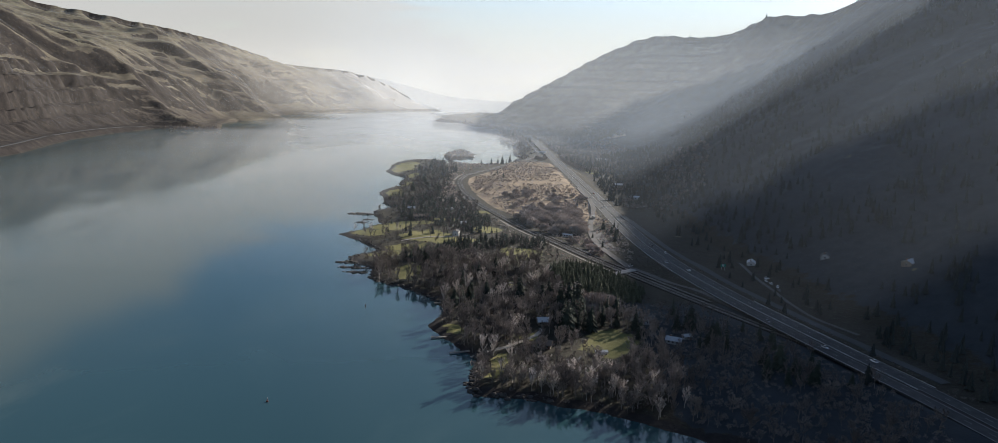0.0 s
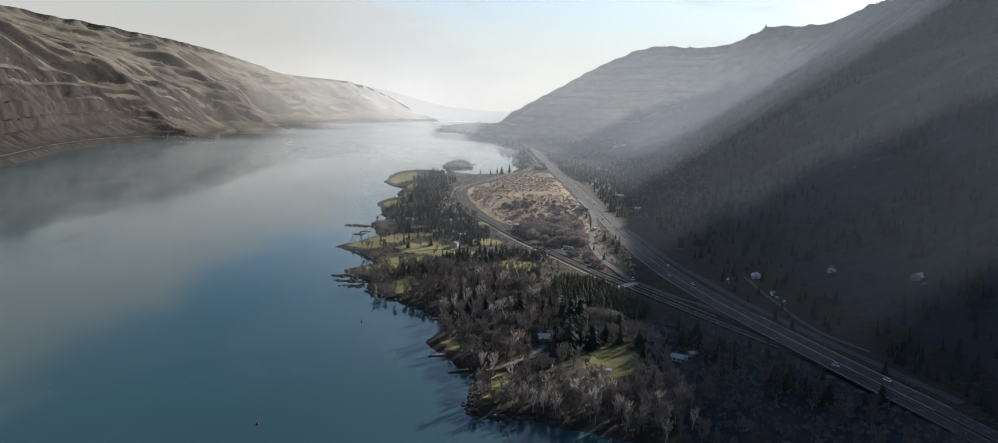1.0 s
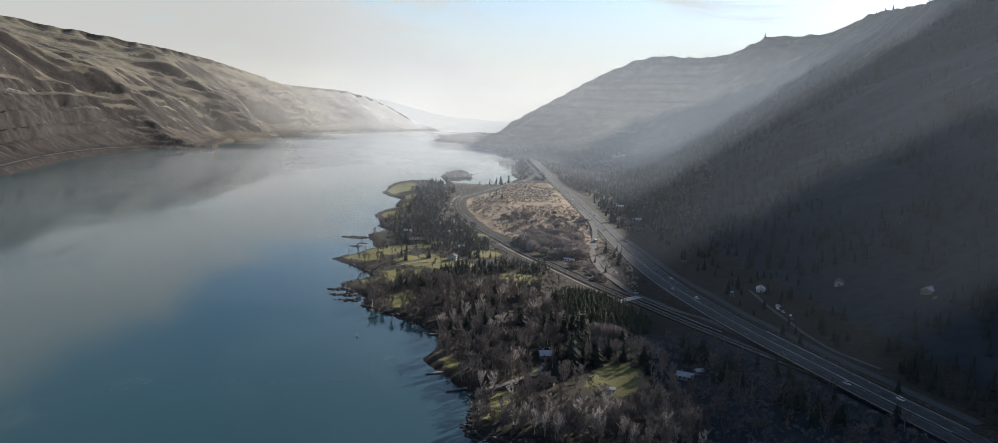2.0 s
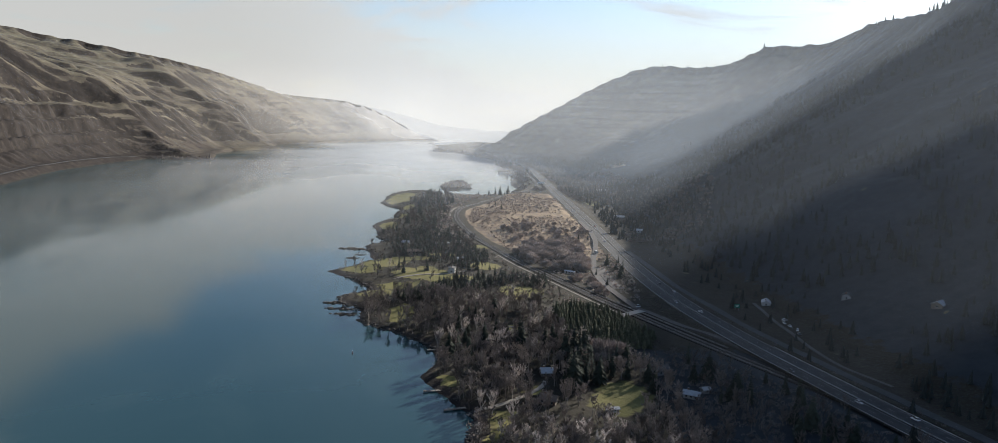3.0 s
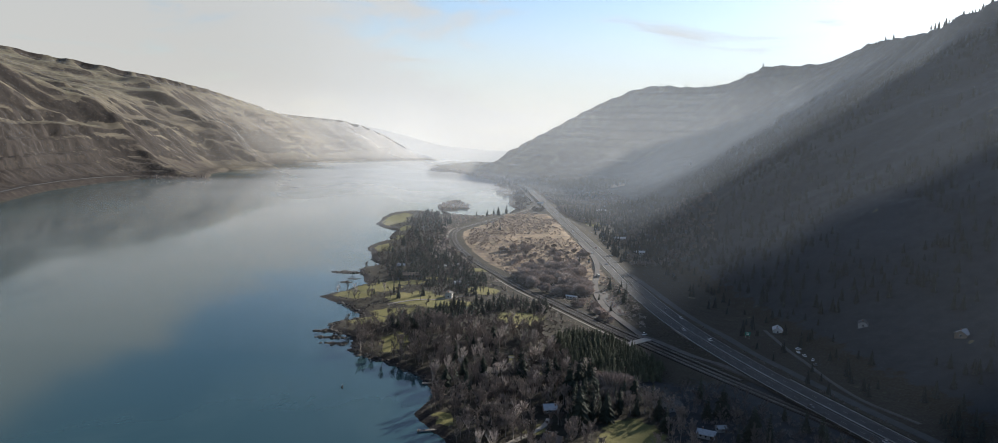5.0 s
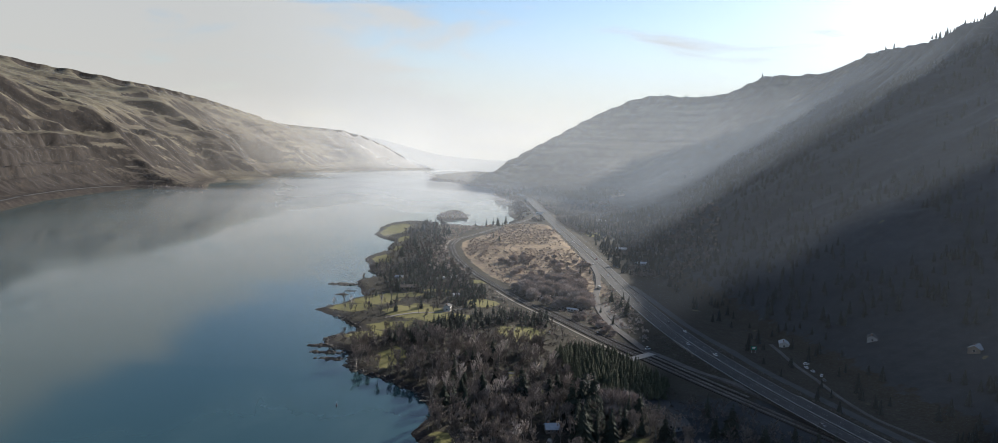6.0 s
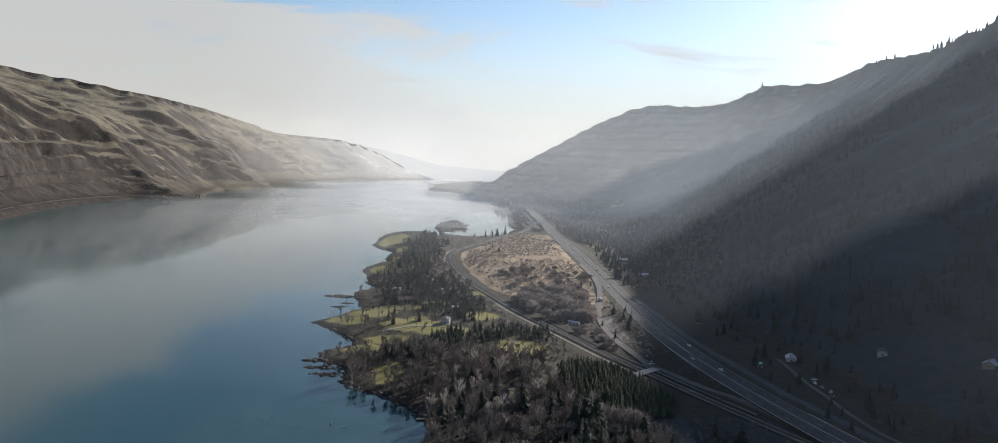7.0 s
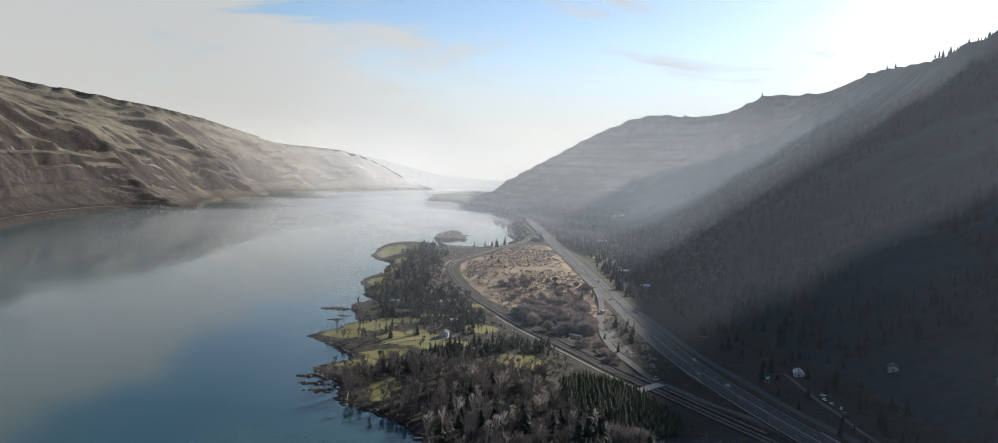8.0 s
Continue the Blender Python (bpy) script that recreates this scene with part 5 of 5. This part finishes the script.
house("shed", "small grey shed beside the farmhouse", "shed", 119, 404, 15, 4.5, 3.5, 2.3, 1.0, GREY_WALL, METAL_ROOF, 1, False)
house("house", "dark-roofed house at the edge of a shaded lawn", "house", 100, 431, 30, 10, 7, 2.8, 1.8, GREY_WALL, DARK_ROOF)
house("house", "white two-storey house beside bright lawns", "house", -43, 684, 85, 9, 6, 4.2, 1.2, WHITE_WALL, DARK_ROOF, 4)
house("shed", "small white outbuilding under conifers", "shed", -39, 741, 20, 6, 4, 2.5, 1.0, WHITE_WALL, METAL_ROOF, 1, False)
house("house", "pale-roofed waterside cabin among trees", "house", -108, 828, 0, 9, 6, 2.6, 1.6, TAN_WALL, METAL_ROOF)
house("house", "brown-roofed house by the lawn strips", "house", -90, 770, 12, 17, 8, 2.8, 2.0, TAN_WALL, BROWN_ROOF, 4)
house("shed", "long white railway shed beside the sidings", "shed", 72, 700, -28, 10, 3.6, 2.5, 0.7, WHITE_WALL, METAL_ROOF, 3, False)
house("barn", "pale metal-roofed barn past the highway", "barn", 192, 1121, 5, 16, 8, 3.4, 2.0, GREY_WALL, METAL_ROOF, 3, False)
house("barn", "low metal-roofed barn near the highway", "barn", 196, 991, 5, 14, 7, 3.2, 1.6, GREY_WALL, METAL_ROOF, 3, False)
house("barn", "distant pale barn in a clearing", "barn", 225, 1560, 0, 22, 9, 3.6, 2.0, WHITE_WALL, METAL_ROOF, 3, False)
house("house", "white hillside house with a metal roof", "house", 231, 609, 70, 10, 7, 3.0, 1.9, WHITE_WALL, METAL_ROOF)
house("house", "grey house above the hillside lane", "house", 275, 563, 60, 9, 6.5, 3.0, 1.8, GREY_WALL, DARK_ROOF)
house("house", "pale-roofed house high on the wooded slope", "house", 311, 507, 40, 10, 7, 3.0, 2.0, TAN_WALL, METAL_ROOF)
house("house", "white house on the far wooded shore", "house", 60, 1905, 20, 18, 9, 4.0, 2.4, WHITE_WALL, METAL_ROOF)
house("barn", "white barn beside the far highway", "barn", 100, 1690, -10, 16, 9, 3.6, 2.2, WHITE_WALL, METAL_ROOF, 2, False)


# ---- vehicles ----
def wheel_parts(thing, x, y, r, w):
    tyre = Soup()
    tyre.tube((0, -w / 2, 0), (0, w / 2, 0), r, r, 12)
    tyre.f.append(tuple(range(11, -1, -1)))
    wh = part("wheel", tyre, RUBBER, thing, place=pose(x, y, r))
    rim = Soup()
    rim.tube((0, -w / 2 - 0.012, 0), (0, w / 2 + 0.012, 0), r * 0.6, r * 0.6, 8)
    rim.f.append(tuple(range(7, -1, -1)))
    part("rim", rim, ZINC, wh)


def loft(soup, sections):
    """Closed body through cross-sections of equal point counts."""
    n = len(sections[0])
    base = len(soup.v)
    for sec in sections:
        soup.v += sec
    for k in range(len(sections) - 1):
        for i in range(n):
            j = (i + 1) % n
            a = base + k * n
            soup.f.append((a + i, a + j, a + n + j, a + n + i))
    soup.f.append(tuple(base + i for i in range(n))[::-1])
    soup.f.append(tuple(base + (len(sections) - 1) * n + i for i in range(n)))


def car(paint, label, m, group, tall=0.0):
    thing = tagged(new("car"), label, "car", group)
    body, cabin = Soup(), Soup()

    def ring(x, half, z0, z1, tuck):
        return [(x, -half, z0), (x, half, z0), (x, half, (z0 + z1) / 2), (x, half - tuck, z1), (x, -half + tuck, z1), (x, -half, (z0 + z1) / 2)]
    loft(body, [ring(-2.25, 0.78, 0.38, 0.85, 0.06), ring(-2.0, 0.9, 0.25, 0.98, 0.05), ring(-0.8, 0.92, 0.22, 1.0, 0.05), ring(0.9, 0.92, 0.22, 0.98, 0.05), ring(2.0, 0.88, 0.25, 0.84, 0.06), ring(2.3, 0.72, 0.4, 0.7, 0.06)])
    part("body", body, paint, thing)
    loft(cabin, [ring(-1.95, 0.8, 0.97, 1.02, 0.03), ring(-1.45, 0.8, 0.97, 1.45 + tall, 0.14), ring(0.25, 0.8, 0.97, 1.48 + tall, 0.14), ring(1.1, 0.8, 0.95, 1.0, 0.03)])
    cab = part("cabin", cabin, GLASS, thing, "dark glazed cabin")
    top = Soup()
    top.box(-1.4, -0.64, 1.452 + tall, 0.22, 0.64, 1.51 + tall)
    part("roof_panel", top, paint, cab)
    for x in (-1.4, 1.42):
        for y in (-0.82, 0.82):
            wheel_parts(thing, x, y, 0.33, 0.22)
    for y in (-0.58, 0.58):
        lamp = Soup()
        lamp.box(2.2, y - 0.14, 0.58, 2.29, y + 0.14, 0.7)
        part("headlight", lamp, SIGN_WHITE, thing)
    thing.matrix_basis = m
    return thing


def on_line(line, y, offset, z, reverse=False):
    k = min(range(1, len(line) - 1), key=lambda i: abs(line[i][1] - y))
    d = np.array(line[k + 1][:2]) - np.array(line[k - 1][:2])
    d /= np.linalg.norm(d)
    p = np.array(line[k][:2]) + np.array([d[1], -d[0]]) * offset
    a = math.degrees(math.atan2(d[1], d[0])) + (180 if reverse else 0)
    return pose(p[0], p[1], z, 0, 0, a)


CAR_LABELS = ["white car driving on the highway", "silver car driving on the highway", "dark car driving on the highway", "red car driving on the highway"]
for y, off, k, back in ((370, 8.4, 0, False), (393, -4.2, 1, True), (437, -8.4, 2, True), (566, 4.2, 0, False), (590, -4.2, 1, True), (628, 8.4, 0, False), (655, 4.2, 2, False), (880, -4.2, 1, True), (960, -8.4, 0, True), (1010, 4.2, 3, False), (1180, -4.2, 0, True)):
    car(CAR_PAINTS[k], CAR_LABELS[k], on_line(fine, y, off, 8.26, back), "highway cars", 0.15 * (k == 0))
for x, y, a, k in ((223, 551, 84, 0), (224, 543, 88, 1), (226, 534, 60, 0), (223, 524, 85, 2), (227, 560, 20, 0)):
    car(CAR_PAINTS[k], ("white" if k == 0 else "silver" if k == 1 else "dark") + " car parked along the hillside lane", pose(x, y, height_at(x, y) + 0.05, 0, 0, a), "parked cars")
car(CAR_PAINTS[0], "white van waiting beside the level crossing", pose(116, 580, height_at(116, 580) + 0.5, 0, 0, 35), "parked cars", 0.6)


def trailer(x, y, turn, length):
    """A parked travel trailer: boxy body, two windows, door, wheels and drawbar."""
    thing = tagged(new("travel_trailer"), "white travel trailer parked in a row under conifers", "trailer", "parked trailers")
    thing.matrix_basis = pose(x, y, height_at(x, y), 0, 0, turn)
    b = Soup()

    def ring(px, z0, z1):
        return [(px, -1.2, z0), (px, 1.2, z0), (px, 1.2, z1 - 0.2), (px, 1.05, z1), (px, -1.05, z1), (px, -1.2, z1 - 0.2)]
    loft(b, [ring(-length / 2, 0.8, 2.6), ring(-length / 2 + 0.4, 0.55, 2.95), ring(length / 2 - 0.6, 0.55, 2.95), ring(length / 2, 0.8, 2.3)])
    part("body", b, WHITE_WALL, thing)
    for px in (-length * 0.28, length * 0.22):
        g = Soup()
        g.box(px - 0.5, -1.225, 1.5, px + 0.5, -1.203, 2.1)
        part("window", g, GLASS, thing)
    d = Soup()
    d.box(-0.4, -1.23, 0.62, 0.3, -1.203, 2.4)
    part("door", d, GREY_WALL, thing)
    for y_ in (-1.05, 1.05):
        wheel_parts(thing, 0.5, y_, 0.36, 0.2)
    bar = Soup()
    bar.tube((length / 2 - 0.1, 0, 0.62), (length / 2 + 1.2, 0, 0.5), 0.06, 0.05, 5)
    part("drawbar", bar, ZINC, thing)


for k in range(5):
    trailer(-71 + k * 6.5, 816 + k * 6.8, 75 + (k % 3) * 14, 5.0 + (k % 2) * 0.6)


def camper(x, y, turn, z):
    thing = tagged(new("camper_van"), "tall white camper on the exit ramp", "camper", "parked trailers")
    thing.matrix_basis = pose(x, y, z, 0, 0, turn)
    b = Soup()

    def ring(px, z0, z1):
        return [(px, -1.1, z0), (px, 1.1, z0), (px, 1.1, z1 - 0.2), (px, 0.95, z1), (px, -0.95, z1), (px, -1.1, z1 - 0.2)]
    loft(b, [ring(-3.6, 0.5, 3.0), ring(2.0, 0.4, 3.1), ring(2.6, 0.4, 2.4), ring(3.5, 0.5, 1.3)])
    part("body", b, WHITE_WALL, thing)
    g = Soup()
    g.box(2.45, -0.9, 1.5, 2.95, 0.9, 2.0)
    part("windscreen", g, GLASS, thing)
    for px in (-2.2, 2.3):
        for py in (-1.0, 1.0):
            wheel_parts(thing, px, py, 0.38, 0.24)


camper(113, 812, 105, height_at(113, 812) + 0.55)


# ---- small things ----
def road_sign(x, y, z, w, h, turn):
    sign = tagged(new("road_sign"), "green highway guide sign on two steel posts", "road sign")
    sign.matrix_basis = pose(x, y, z, 0, 0, turn)
    for px in (-w * 0.3, w * 0.3):
        s = Soup()
        s.tube((px, 0.12, -0.5), (px, 0.12, 5.2), 0.09, 0.09, 8)
        part("post", s, ZINC, sign)
    s = Soup()
    s.box(-w / 2, -0.04, 5.2 - h, w / 2, 0.04, 5.2)
    panel = part("panel", s, SIGN_GREEN, sign, "green reflective panel")
    for k, wide in enumerate((0.6, 0.45)):
        b = Soup()
        b.box(-w * wide / 2, -0.055, 5.2 - h * (0.35 + 0.38 * k), w * wide / 2, -0.042, 5.2 - h * (0.2 + 0.38 * k))
        part("bar", b, SIGN_WHITE, panel)


road_sign(197, 583, height_at(197, 583), 4.2, 2.8, -8)


def channel_buoy(x, y):
    b = tagged(new("channel_buoy"), "small faded red channel buoy on the river", "buoy", "river buoys")
    b.matrix_basis = pose(x, y, 0, 4, 3, 0)
    s = Soup()
    s.tube((0, 0, -0.6), (0, 0, 0.5), 0.55, 0.55, 10)
    s.tube((0, 0, 0.5), (0, 0, 0.7), 0.55, 0.3, 10)
    part("float", s, BUOY_RED, b)
    s = Soup()
    s.tube((0, 0, 0.7), (0, 0, 1.9), 0.2, 0.08, 8)
    part("mast", s, BUOY_RED, b)
    s = Soup()
    s.tube((0, 0, 1.9), (0, 0, 2.15), 0.11, 0.09, 8)
    part("lantern", s, SIGN_WHITE, b)


channel_buoy(-106.5, 305)
channel_buoy(-90, 457)


def dock(x, y, turn, length, label):
    d = tagged(new("dock"), label, "dock", "private docks")
    d.matrix_basis = pose(x, y, 0.0, 0, 0, turn)
    n = int(length / 0.5)
    plank = Soup()
    plank.box(-0.23, -0.9, 0.72, 0.23, 0.9, 0.8)
    me = plank.mesh("plank", DECK)
    for k in range(n):
        ob = new("plank", me)
        ob.parent = d
        ob.location = (k * 0.5, 0, 0)
    for py in (-0.75, 0.75):
        s = Soup()
        s.box(-0.25, py - 0.07, 0.5, length - 0.25, py + 0.07, 0.715)
        part("beam", s, DECK, d)
    for k in range(0, n, 6):
        for py in (-0.95, 0.95):
            s = Soup()
            s.tube((k * 0.5, py, -4), (k * 0.5, py, 1.4), 0.11, 0.11, 6)
            part("pile", s, DECK, d)


dock(-14, 380, 200, 12, "weathered grey wooden dock on piles")
dock(-29, 402, 195, 10, "short grey wooden dock over the water")
dock(-36, 470, 190, 8, "small wooden dock below bare trees")


def boulder(seed):
    bm = bmesh.new()
    bmesh.ops.create_icosphere(bm, subdivisions=2, radius=1.0)
    for v in bm.verts:
        n = noise.noise(v.co * 1.3 + Vector((seed, 0, 0))) * 0.5 + noise.noise(v.co * 3 + Vector((0, seed, 0))) * 0.2
        v.co *= 1 + n
        v.co.z *= 0.55
    s = Soup()
    bm.verts.index_update()
    s.v = [tuple(v.co) for v in bm.verts]
    s.f = [tuple(v.index for v in f.verts) for f in bm.faces]
    bm.free()
    return s


def shore_rocks():
    """Rocks strewn along the waterline of the flat and out on the points."""
    rng = np.random.default_rng(71)
    x, y = rng.uniform(-230, 40, 60000), rng.uniform(318, 1480, 60000)
    d = shore_distances(x, y)[0]
    ok = (np.abs(d - 0.5) < 2.2) & (fbm(x, y, 40, 2, 88) > -0.1)
    x, y = x[ok][:900], y[ok][:900]
    z = np.maximum(terrain(x, y), -0.5)
    strew("shore_rocks", "dark wet basalt rocks along the waterline", "rocks", [boulder(k) for k in range(4)], list(zip(x, y, z)), 72, 0.5, 1.9, ROCK)


shore_rocks()
